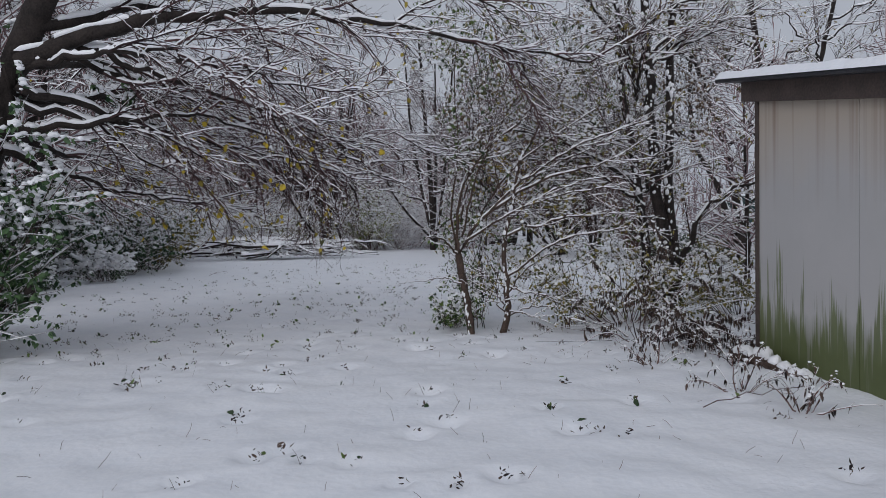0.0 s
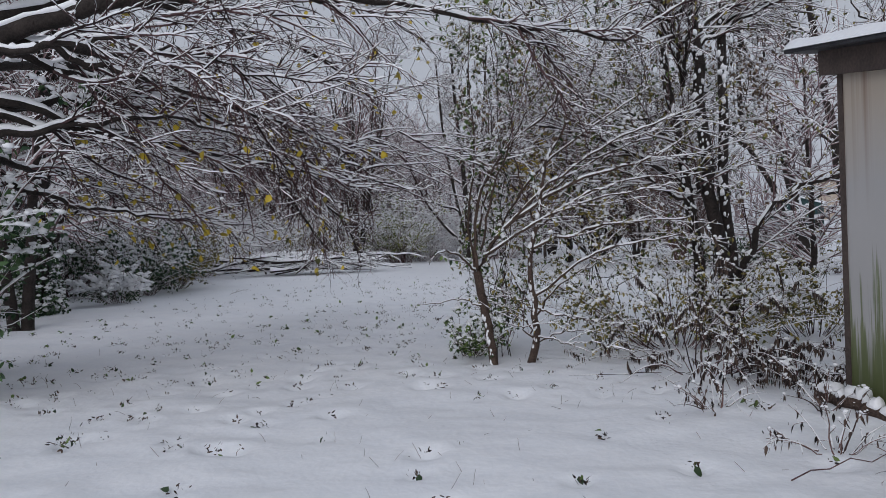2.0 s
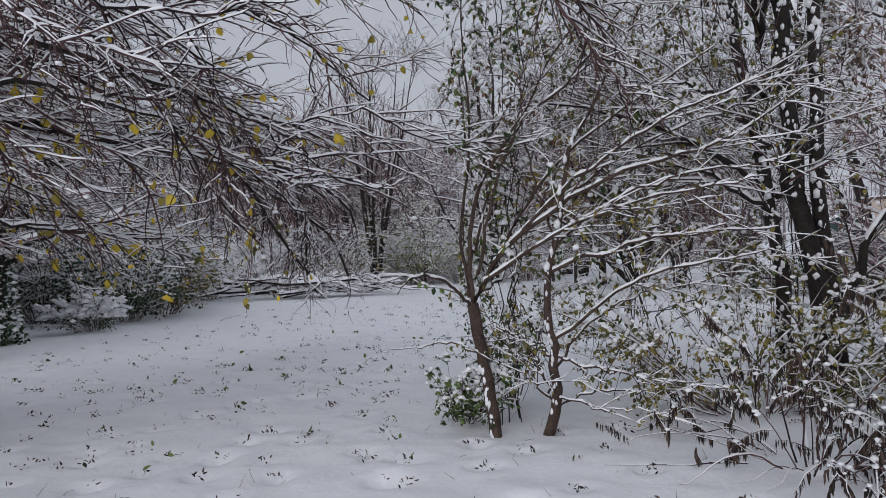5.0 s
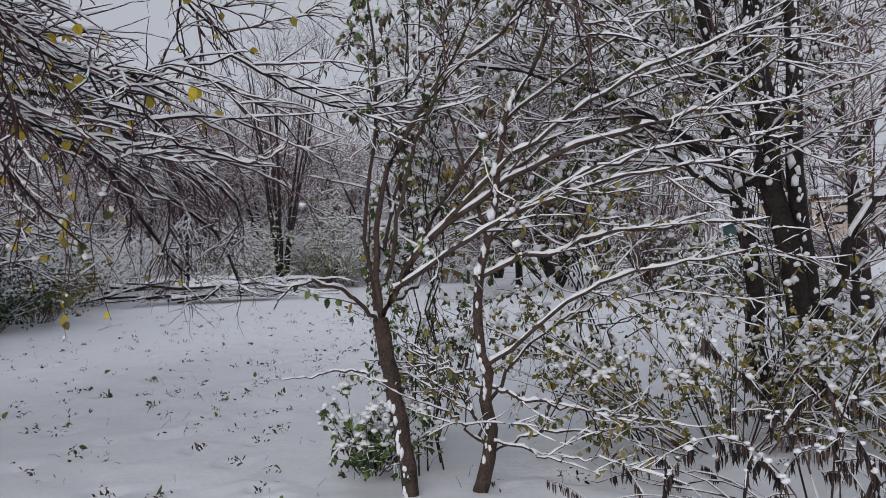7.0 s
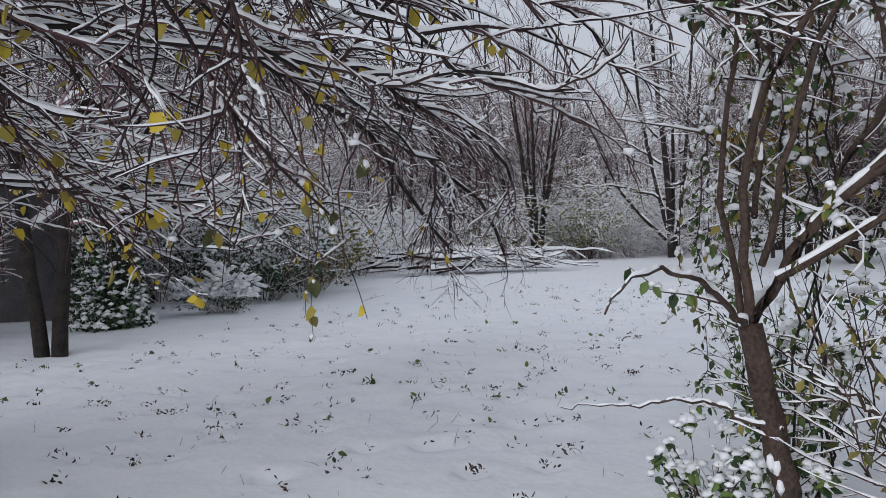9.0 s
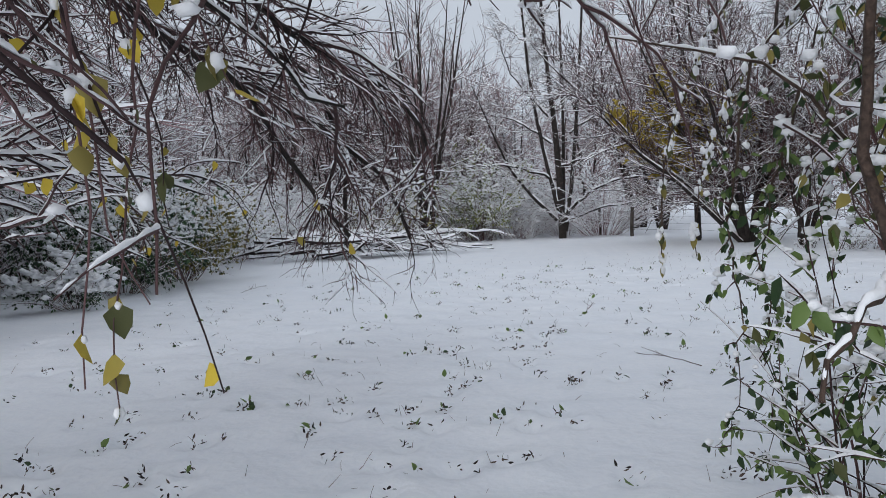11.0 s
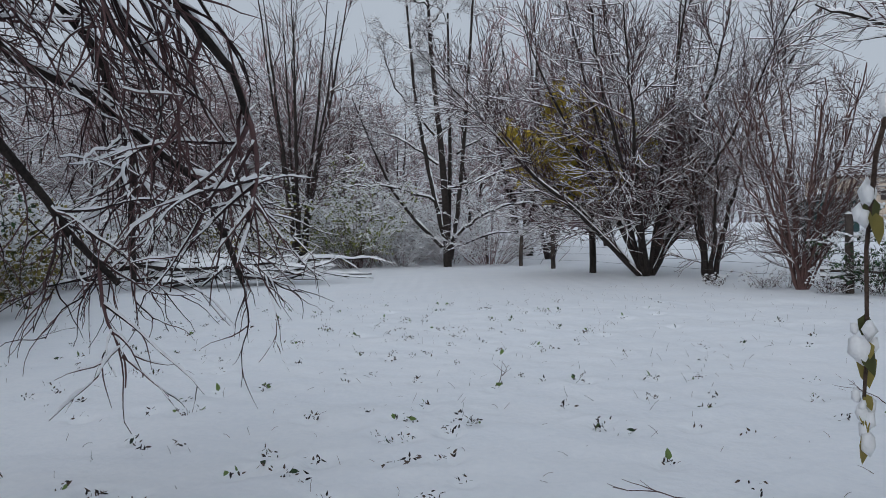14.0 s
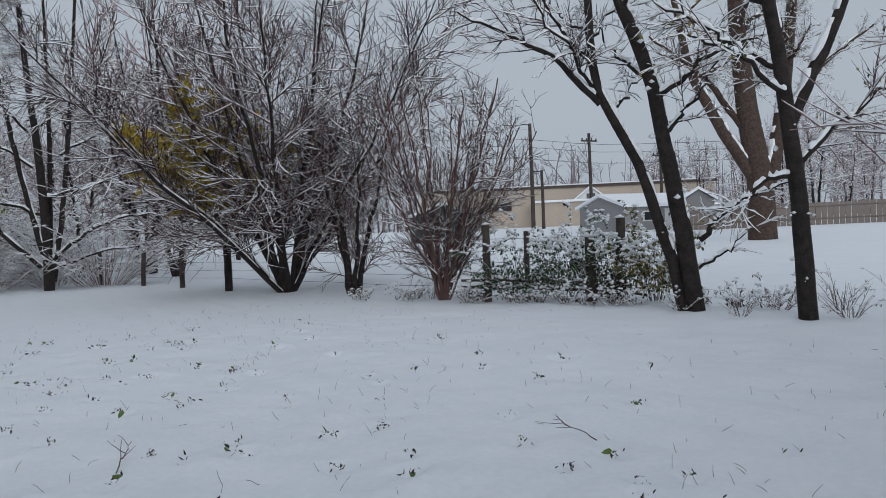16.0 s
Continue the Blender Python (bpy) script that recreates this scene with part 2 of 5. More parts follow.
def offshoots(PP, RR, count, rng, u=(0.2, 1.0), angle=(25, 60), length=(0.3, 0.8), taper=0.5, ratio=0.6, tip=0.0015, n=6, rise=0.3, wiggle=0.08, flat=0.0, keep=None, stout=0.0062):
    """Side branches off N parents, spread by the parents' length."""
    N, m, _ = PP.shape
    plen = np.linalg.norm(np.diff(PP, axis=1), axis=2).sum(1)
    pi = rng.choice(N, count, p=plen / plen.sum())
    uu = rng.uniform(*u, count)
    f = uu * (m - 1)
    i = np.minimum(f.astype(int), m - 2)
    w = (f - i)[:, None]
    p0 = PP[pi, i] * (1 - w) + PP[pi, i + 1] * w
    r0 = RR[pi, i] * (1 - w[:, 0]) + RR[pi, i + 1] * w[:, 0]
    t = tangents(PP)[pi, i]
    v = rng.normal(0, 1, (count, 3))
    v[:, 2] = v[:, 2] * (1 - flat)
    v = unit(v - t * (v * t).sum(1, keepdims=True))
    a = np.radians(rng.uniform(*angle, count))[:, None]
    L = rng.uniform(*length, count) * (1 - taper * uu)
    R0 = np.minimum(r0 * ratio, 0.002 + L * stout)
    C = grown(p0, t * np.cos(a) + v * np.sin(a), L, n, np.full(count, rise), wiggle, rng)
    R = R0[:, None] * np.linspace(1, 0, n) ** 1.15 + tip
    ok = C[:, :, 2].min(1) > 0.03
    if keep is not None:
        ok &= keep(C)
    return C[ok], R[ok]


LANE = [(0.0, 0.0), (0.6, 3.0), (0.55, 5.3), (0.2, 6.4), (-0.45, 8.0), (-0.7, 9.8), (-0.8, 11.6), (-0.55, 13.6)]


def off_lane(C):
    """True for branches that stay clear of the trodden way."""
    ok = np.ones(len(C), bool)
    for (x0, y0), (x1, y1) in zip(LANE, LANE[1:]):
        e = np.array([x1 - x0, y1 - y0])
        q = C[..., :2] - np.array([x0, y0])
        s = np.clip((q @ e) / (e @ e), 0, 1)
        dist = np.linalg.norm(q - s[..., None] * e, axis=-1)
        ok &= ~((dist < 0.42) & (C[..., 2] < 1.95)).any(1)
    return ok


def limb(points, r0, r1, n=14, wander=0.03, rng=RNG, power=1.0):
    """One limb as a smooth line through a few points."""
    p = np.array(points, float)
    s = np.concatenate([[0], np.cumsum(np.linalg.norm(np.diff(p, axis=0), axis=1))])
    u = np.linspace(0, s[-1], n)
    q = np.stack([np.interp(u, s, p[:, k]) for k in range(3)], 1)
    for _ in range(2):
        q[1:-1] = (q[:-2] + 2 * q[1:-1] + q[2:]) / 4
    q[1:-1] += rng.normal(0, wander, (n - 2, 3))
    return q[None], (r1 + (r0 - r1) * np.linspace(1, 0, n) ** power)[None]


def leaf_cards(P, size, rng, hang=0.6, wide=0.55, fine=False):
    """Small folded leaves at points P: two halves with a crease, hanging by their stalk; fine: rounded, bent blades."""
    N = len(P)
    d = rng.normal(0, 1, (N, 3))
    d[:, 2] -= hang * 2.2
    d = unit(d)
    s = unit(np.cross(d, rng.normal(0, 1, (N, 3))))
    up = np.cross(s, d)
    L = (size * rng.uniform(0.6, 1.3, N))[:, None]
    W = L * wide * 0.5
    if fine:
        curl = L * rng.uniform(-0.25, 0.25, (N, 1))
        m1, m2 = P + d * L * 0.28, P + d * L * 0.66 + up * curl * 0.5
        tip = P + d * L + up * curl
        V = np.stack([P, m1 + s * W + up * W * 0.4, m2 + s * W * 0.75 + up * W * 0.3, tip, m2 - s * W * 0.75 + up * W * 0.3, m1 - s * W + up * W * 0.4, m1, m2], 1).reshape(-1, 3)
        o = (np.arange(N) * 8)[:, None]
        F = [(0, 6, 1), (1, 6, 7), (1, 7, 2), (2, 7, 3), (0, 5, 6), (5, 4, 7), (5, 7, 6), (4, 3, 7)]
        return V, np.concatenate([o + np.array(f) for f in F])
    a, mid, b = P, P + d * L * 0.45, P + d * L
    V = np.stack([a, mid + s * W + up * W * 0.5, b, mid - s * W + up * W * 0.5, mid - up * W * 0.1], 1).reshape(-1, 3)
    o = (np.arange(N) * 5)[:, None]
    return V, np.concatenate([o + np.array(f) for f in [(0, 4, 1), (4, 2, 1), (0, 3, 4), (3, 2, 4)]])


def ball():
    bm = bmesh.new()
    bmesh.ops.create_icosphere(bm, subdivisions=1, radius=1)
    bm.verts.index_update()
    V, F = np.array([v.co[:] for v in bm.verts]), np.array([[v.index for v in f.verts] for f in bm.faces])
    bm.free()
    return V, F


BALL = ball()


def clumps(P, size, rng, squash=0.6, fine=False):
    """Small uneven lumps of snow at points P; fine: rounder ones."""
    N = len(P)
    if fine:
        V0, F0 = BALL
        axes = unit(rng.normal(0, 1, (N, 3, 3)))
        wob = 1 + 0.5 * np.tanh(2 * np.einsum("vk,njk->nvj", V0, axes)).sum(2) * 0.6
        S = (size * rng.uniform(0.3, 1.0, N) ** 1.3)[:, None, None]
        V = P[:, None] + V0[None] * wob[..., None] * S * np.array([1, 1, squash])
        return V.reshape(-1, 3), (F0[None] + (np.arange(N) * len(V0))[:, None, None]).reshape(-1, 3)
    ico = np.array([(0, 0, 1), (1, 0, 0.1), (0.35, 0.9, 0), (-0.8, 0.6, 0.1), (-0.8, -0.6, 0), (0.35, -0.9, 0.1), (0, 0, -0.7)], float)
    F = np.array([(0, 1, 2), (0, 2, 3), (0, 3, 4), (0, 4, 5), (0, 5, 1), (6, 2, 1), (6, 3, 2), (6, 4, 3), (6, 5, 4), (6, 1, 5)])
    S = (size * rng.uniform(0.4, 1.3, N))[:, None, None]
    J = ico[None] * rng.uniform(0.6, 1.35, (N, 7, 1)) * np.array([1, 1, squash])
    a = rng.uniform(0, 6.28, N)
    c, s = np.cos(a)[:, None], np.sin(a)[:, None]
    J = np.stack([J[..., 0] * c - J[..., 1] * s, J[..., 0] * s + J[..., 1] * c, J[..., 2]], -1)
    V = P[:, None] + J * S
    return V.reshape(-1, 3), (F[None] + (np.arange(N) * 7)[:, None, None]).reshape(-1, 3)


def sample(PP, count, rng, u0=0.1):
    """Random points on polylines."""
    N, n, _ = PP.shape
    i = rng.integers(0, N, count)
    f = rng.uniform(u0, 0.999, count) * (n - 1)
    j = f.astype(int)
    w = (f - j)[:, None]
    return PP[i, j] * (1 - w) + PP[i, j + 1] * w


def dressed(ob, trunks, limbs, twigs, rng, bark=BARK, twig_mat=TWIG, depth=0.016, trunk_sides=9, close=False, bare=0, lean=0.45, steep=0.45):
    """Mesh parts of a tree: each trunk and each limb, the crown of twigs, and the snow that lies on them."""
    snow = []
    for PP, RR in trunks:
        np_part("trunk", *tubes(PP, RR, trunk_sides), bark, ob)
        snow.append(ridges(*denser(PP, RR), rng, depth * 0.9, True, lean))
    for PP, RR in limbs:
        np_part("limb", *tubes(PP, RR, 6), bark, ob)
        snow.append(ridges(*denser(PP, RR), rng, depth * min(1.1, 0.4 + RR.max() * 30), True, steep))
    if twigs:
        np_part("crown", *joined([tubes(PP, RR, 4 if RR.max() > 0.012 else 3) for PP, RR in twigs]), twig_mat, ob)
        snow += [ridges(*(denser(PP, RR, 2) if close else (PP, RR)), rng, depth * k, close, steep) for (PP, RR), k in zip(twigs[:bare or 3], (0.95, 0.58, 0.33))]
    if depth:
        np_part("snow_cover", *joined(snow), SNOW_FINE, ob, "fresh snow lying along the branches")
    return ob

# ---- ground ----


def rise_past_fence(x, y):
    d = 0.95 * (x - 4.0) + 0.31 * (y - 41.0)
    return 0.030 * np.clip(d - 1.0, 0, 45)


def ground_z(x, y):
    return float(rise_past_fence(np.float64(x), np.float64(y)))


DEB = np.random.default_rng(101)
n_deb = 1600
deb_x, deb_y = DEB.normal(-2.0, 3.2, n_deb), DEB.uniform(1.5, 27, n_deb)
deb_ok = (deb_x < np.where(deb_y > 13, 9.0, 4.5)) & (deb_x > -9) & ~((deb_x > 3.0) & (deb_y > 3) & (deb_y < 8)) & (DEB.random(n_deb) < np.interp(deb_y, [0, 6, 9, 14, 18, 27], [0.25, 0.25, 0.75, 0.8, 0.4, 0.25]))
deb_x, deb_y = deb_x[deb_ok], deb_y[deb_ok]


def build_ground():
    def spaced(lo, a, b, hi, step):
        mid = np.arange(a, b, step)
        right = b + np.cumsum(np.geomspace(step * 1.3, 90, 26))
        left = a - np.cumsum(np.geomspace(step * 1.3, 90, 26))
        return np.concatenate([left[::-1], mid, right])
    xs, ys = spaced(-900, -8, 7, 900, 0.065), spaced(-900, 1.0, 26, 900, 0.065)
    X, Y = np.meshgrid(xs, ys)
    Z = rise_past_fence(X, Y)
    bumps = np.zeros_like(Z)
    near = (np.abs(X) < 14) & (Y > -4) & (Y < 34)
    ii = np.argwhere(near)
    for i, j in ii:
        x, y = X[i, j], Y[i, j]
        bumps[i, j] = 0.035 * noise.noise((x * 0.8, y * 0.8, 0)) + 0.026 * noise.noise((x * 2.4, y * 2.4, 3.1)) + 0.012 * noise.noise((x * 6, y * 6, 7.0))
    for x, y, s in zip(deb_x, deb_y, DEB.uniform(0.5, 1.3, len(deb_x))):
        i0, i1 = np.searchsorted(ys, (y - 0.45, y + 0.45))
        j0, j1 = np.searchsorted(xs, (x - 0.45, x + 0.45))
        q = ((X[i0:i1, j0:j1] - x) ** 2 + (Y[i0:i1, j0:j1] - y) ** 2) / (0.14 * s) ** 2
        bumps[i0:i1, j0:j1] += 0.022 * s * np.exp(-q * 0.5) - 0.085 * s * np.exp(-q * 2.4)
    Z = Z + bumps
    n0, n1 = X.shape
    idx = np.arange(n0 * n1).reshape(n0, n1)
    Q = np.stack([idx[:-1, :-1], idx[:-1, 1:], idx[1:, 1:], idx[1:, :-1]], -1).reshape(-1, 4)
    ob = new("ground", np_mesh("ground", np.stack([X, Y, Z], -1).reshape(-1, 3), Q, SNOW))
    tagged(ob, "open ground under fresh white snow with small humps", "ground", kind="structure")


build_ground()

# ---- buildings ----


def gable_house(name, label, a, b, depth, z0, eave, ridge, wall_mat, roof_mat=None):
    """A gabled building whose end wall runs from a to b, going back by depth to the right of a-b's normal."""
    ob = thing(name, label, "building")
    a, b = Vector((*a, z0)), Vector((*b, z0))
    back = Vector((-(b - a).y, (b - a).x, 0)).normalized() * depth
    bm = bmesh.new()
    mid = (a + b) / 2
    up = Vector((0, 0, 1))
    front = [a, b, b + up * eave, mid + up * ridge, a + up * eave]
    vs = [bm.verts.new(p) for p in front] + [bm.verts.new(p + back) for p in front]
    bm.faces.new(vs[:5])
    bm.faces.new(vs[:4:-1])
    for i in range(5):
        j = (i + 1) % 5
        bm.faces.new((vs[j], vs[i], vs[i + 5], vs[j + 5]))
    part("wall", bm, wall_mat, ob)
    bm = bmesh.new()
    over = (b - a).normalized() * 0.25
    out = back.normalized() * 0.25
    for s in (-1, 1):
        e = (a - over if s < 0 else b + over) + up * (eave - 0.10)
        r = mid + up * (ridge + 0.02)
        q = [e - out, r - out, r + back + out, e + back + out]
        lo = [bm.verts.new(p + up * 0.02) for p in q]
        hi = [bm.verts.new(p + up * 0.22) for p in q]
        bm.faces.new(lo if s < 0 else lo[::-1])
        bm.faces.new(hi[::-1] if s < 0 else hi)
        for i in range(4):
            j = (i + 1) % 4
            bm.faces.new((lo[i], lo[j], hi[j], hi[i]))
    bmesh.ops.recalc_face_normals(bm, faces=bm.faces[:])
    part("roof", bm, roof_mat or SNOW, ob, "roof under a layer of snow")
    return ob


def panel(name, parent, a, b, z0, z1, mat, out=0.04, label=""):
    """A thin slab standing proud of a wall between two points of the plan."""
    a, b = Vector((*a, 0)), Vector((*b, 0))
    n = Vector(((b - a).y, -(b - a).x, 0)).normalized() * out
    bm = bmesh.new()
    q = [a, b, b + n, a + n]
    lo = [bm.verts.new(p + Vector((0, 0, z0))) for p in q]
    hi = [bm.verts.new(p + Vector((0, 0, z1))) for p in q]
    bm.faces.new(lo)
    bm.faces.new(hi[::-1])
    for i in range(4):
        bm.faces.new((lo[i], lo[(i + 1) % 4], hi[(i + 1) % 4], hi[i]))
    bmesh.ops.recalc_face_normals(bm, faces=bm.faces[:])
    return part(name, bm, mat, parent, label)


def old_shed():
    """The shed beside the way: sheet walls, a low roof falling towards the way's start, fascia and snow."""
    ob = thing("shed", "pale grey shed with rust runs, green algae and snowy roof", "shed", at=(3.36, 7.83, 0))
    ob.rotation_euler[2] = radians(9.2)
    x1, y1 = 3.2, -4.4
    fall = 0.145

    def slab(name, xa, ya, xb, yb, zb, zt, mat, label="", level=True):
        bm = bmesh.new()
        lo = [bm.verts.new((x, y, zb if level else zb + y * fall)) for x, y in ((xa, ya), (xb, ya), (xb, yb), (xa, yb))]
        hi = [bm.verts.new((x, y, zt + y * fall)) for x, y in ((xa, ya), (xb, ya), (xb, yb), (xa, yb))]
        bm.faces.new(lo)
        bm.faces.new(hi[::-1])
        for i in range(4):
            bm.faces.new((lo[i], lo[(i + 1) % 4], hi[(i + 1) % 4], hi[i]))
        bmesh.ops.recalc_face_normals(bm, faces=bm.faces[:])
        return part(name, bm, mat, ob, label)
    slab("wall", 0, -0.06, x1, 0, -0.1, 2.74, SHED_WALL)
    slab("wall", x1 - 0.06, y1, x1, -0.063, -0.1, 2.74, SHED_WALL)
    slab("wall", 0, y1, x1 - 0.063, y1 + 0.06, -0.1, 2.74, SHED_WALL)
    y = -0.063
    for w in (1.44, 1.22, 1.3):
        slab("wall_panel", 0, y, 0.05, max(y - w, y1 + 0.063) + 0.006, -0.1, 2.74, SHED_WALL)
        y -= w
    slab("corner_trim", -0.012, -0.05, -0.002, 0.012, -0.05, 2.70, FASCIA)
    slab("fascia", -0.10, y1 - 0.1, -0.02, 0.12, 2.70, 2.90, FASCIA, "dark brown fascia board", level=False)
    slab("fascia", -0.018, 0.04, x1 + 0.1, 0.12, 2.70, 2.90, FASCIA, "dark brown fascia board", level=False)
    slab("roof", -0.27, y1 - 0.2, x1 + 0.2, 0.34, 2.902, 2.935, METAL_DARK, "dark sheet roof", level=False)
    xs, ys = np.linspace(-0.29, x1 + 0.22, 60), np.linspace(y1 - 0.22, 0.37, 110)
    X, Y = np.meshgrid(xs, ys)
    edge = np.minimum(np.minimum(X - xs[0], xs[-1] - X), np.minimum(Y - ys[0], ys[-1] - Y))
    H = 2.937 + Y * fall + 0.085 * np.clip(edge / 0.07, 0, 1) ** 0.5
    H += np.array([[0.016 * noise.noise((a * 3, b * 3, 0)) + 0.012 * noise.noise((a * 9, b * 9, 5)) for a in xs] for b in ys]) * np.clip(edge / 0.05, 0, 1)
    idx = np.arange(X.size).reshape(X.shape)
    Q = np.stack([idx[:-1, :-1], idx[:-1, 1:], idx[1:, 1:], idx[1:, :-1]], -1).reshape(-1, 4)
    np_part("roof_snow", np.stack([X, Y, H], -1).reshape(-1, 3), Q, SNOW, ob, "rounded layer of snow on the roof")


old_shed()

# dark shed behind the ivy-clad trees
dark = gable_house("outbuilding", "dark weathered outbuilding with snow on its roof behind bare trees", (-16.4, 19.2), (-12.4, 20.2), 4.0, 0, 3.0, 3.7, DARK_WALL)
# long low shop across the road
shop = thing("shop_building", "long low beige commercial building with dark and red signs", "building")
part("wall", box_bm(0, 0, 0, 34, 12, 4.6), BEIGE, shop)
part("roof_edge", box_bm(-0.2, -0.2, 4.6, 34.2, 12, 4.9), FASCIA, shop)
part("roof_snow", box_bm(-0.1, -0.1, 4.9, 34.1, 12, 5.05, 0.05), SNOW, shop, "thin snow on the flat roof")
part("sign", box_bm(7.2, -0.25, 2.2, 10.8, -0.02, 3.1), DARK_SIGN, shop, "dark sign board")
part("sign", box_bm(19.0, -0.25, 1.9, 21.2, -0.02, 2.9), DARK_SIGN, shop, "dark sign board")
bm = box_bm(13.5, -2.6, 0, 20.6, -0.3, 2.9)
part("porch", bm, BEIGE, shop)
part("porch_roof", box_bm(13.2, -3.0, 2.9, 20.9, -0.28, 3.15, 0.04), SNOW, shop, "snowy porch roof")
part("red_sign", box_bm(20.9, -2.9, 1.6, 24.0, -2.6, 2.9), RED_SIGN, shop, "red sign board")
shop.matrix_world = Matrix.Translation((40.5, 93.6, 1.2)) @ Matrix.Rotation(math.atan2(80.3 - 91.5, 59.2 - 43.6), 4, "Z")
entry = gable_house("shop_entry", "small gabled shop entrance with a snowy roof", (54.2, 82.4), (58.0, 79.8), 3.0, 1.2, 2.6, 4.5, WHITE_TRIM)
panel("entry_window", entry, (55.7, 81.37), (56.5, 80.83), 4.2, 5.0, GLASS)

garage = gable_house("garden_shed", "grey-sided garden shed with a white-trimmed snowy gable roof", (34.0, 55.9), (33.7, 50.9), 8.0, 0.85, 1.75, 2.45, GREY_SIDING)
sash = None
side = (Vector((33.7, 50.9)), Vector((33.7, 50.9)) + Vector((5.0, -0.3)).normalized() * 8)
for k0, k1, za, zb, mm, nm in ((0.18, 0.30, 1.55, 2.25, WHITE_TRIM, "window_frame"), (0.42, 0.72, 0.95, 2.4, WHITE_TRIM, "door")):
    p0, p1 = side[0].lerp(side[1], k0), side[0].lerp(side[1], k1)
    made = panel(nm, garage, p0, p1, za, zb, mm)
    sash = made if nm == "window_frame" else sash
p0, p1 = side[0].lerp(side[1], 0.20), side[0].lerp(side[1], 0.28)
panel("pane", sash, p0, p1, 1.63, 2.17, GLASS, 0.06)
lean = gable_house("small_shed", "small grey shed with a white double door and snowy roof", (35.1, 47.1), (36.3, 45.8), 2.6, 0.85, 1.9, 2.5, GREY_SIDING)
panel("door", lean, (35.4, 46.775), (36.0, 46.125), 0.9, 2.3, WHITE_TRIM, label="white door")
house = gable_house("house", "dark house with a red lower wall behind the board fence", (50.0, 42.0), (57.0, 31.0), 9, 1.2, 4.5, 7.5, DARK_WALL)
panel("red_wall", house, (51.5, 39.64), (56.0, 32.57), 1.25, 3.2, DOOR_RED, 0.05)

gable_house("outbuilding", "dark green outbuilding with a snowy roof beyond the trees", (21.9, 58.0), (25.2, 56.6), 5.0, 0.45, 2.1, 2.7, GREEN_PAINT)

# ---- poles and wires ----


def utility_pole(x, y, top, r, cross):
    ob = thing("utility_pole", "weathered wooden utility pole with wires against the grey sky", "pole", "utility poles", at=(x, y, 1.0))
    np_part("shaft", *tubes(*limb([(0, 0, -0.2), (0.03, 0, top / 2), (0.0, 0.02, top - 1.0)], r, r * 0.75, 6, 0.0), 8), WOOD_POST, ob)
    if cross:
        arm = part("crossarm", box_bm(-0.9, -0.06, top - 1.75, 0.9, 0.06, top - 1.62), WOOD_POST, ob)
        for sx in (-0.8, -0.3, 0.3, 0.8):
            part("insulator", box_bm(sx - 0.04, -0.04, top - 1.62, sx + 0.04, 0.04, top - 1.45), METAL_DARK, arm)
    else:
        part("lamp_arm", box_bm(-0.9, -0.04, top - 1.15, 0, 0.04, top - 1.08), METAL_DARK, ob)
    return ob


for args in ((39.9, 69.9, 10.9, 0.2, False), (40.75, 69.5, 6.6, 0.17, False), (44.1, 66.7, 9.7, 0.17, True), (48.7, 62.6, 8.0, 0.15, True)):
    utility_pole(*args)
for za, zb, sag in ((9.6, 8.6, 0.9), (8.9, 7.9, 0.8), (7.8, 6.9, 0.7)):
    w = thing("overhead_wire", "thin dark overhead wire sagging between utility poles", "wire", "overhead wires")
    line = limb([(14, 88, za + 0.8), (39.9, 69.9, za), (42.0, 68.3, (za + zb) / 2 - sag * 0.1), (44.1, 66.7, zb), (60, 50, zb - sag), (80, 32, zb)], 0.02, 0.02, 40, 0)
    np_part("wire", *tubes(*line, 3), METAL_DARK, w)

# ---- fences ----


def post(x, y, h, r, tilt=(0, 0)):
    ob = thing("fence_post", "dark weathered round wooden fence post standing in the snow", "fence post", "old fence posts", at=(x, y, ground_z(x, y)))
    q = [(0, 0, -0.2), (tilt[0] * 0.5, tilt[1] * 0.5, h * 0.5), (tilt[0], tilt[1], h)]
    PP, RR = limb(q, r, r * 0.92, 7, 0.004)
    V, Q = tubes(PP, RR, 10)
    np_part("shaft", V, Q, WOOD_POST, ob)
    np_part("post_top", *clumps(np.array([[tilt[0], tilt[1], h + 0.005]]), r * 1.3, RNG, 0.5), SNOW_FINE, ob, "cap of snow")
    return ob


for x, y, h, r in ((1.6, 43.8, 1.2, 0.07), (2.73, 41.2, 1.25, 0.08), (3.62, 38.7, 1.4, 0.085), (4.69, 36.9, 1.3, 0.10), (7.7, 26.5, 1.62, 0.085), (8.35, 26.0, 1.45, 0.06), (9.2, 25.0, 1.3, 0.11), (9.75, 24.75, 1.65, 0.10)):
    post(x, y, h, r, (RNG.normal(0, 0.03), RNG.normal(0, 0.03)))
for za in (0.28, 0.42):
    rail = thing("fence_rail", "fallen dark rail lying low along the old fence", "fence rail", "old fence rails")
    L = limb([(7.3, 26.9, za + 0.05), (8.4, 26.0, za), (9.6, 24.8, za - 0.08), (10.1, 24.3, za - 0.2)], 0.035, 0.03, 10, 0.02)
    np_part("pole", *tubes(*L, 6), WOOD_POST, rail)
    np_part("snow_cover", *ridges(*L, RNG, 0.02, True), SNOW_FINE, rail)
for k in range(5):
    wire = thing("fence_wire", "rusty strand of fence wire between old posts", "wire", "fence wires")
    z = 0.3 + 0.25 * k
    np_part("strand", *tubes(*limb([(1.6, 43.8, z), (4.69, 36.9, z), (7.7, 26.5, z), (9.75, 24.75, z)], 0.004, 0.004, 24, 0.01), 3), METAL_DARK, wire)

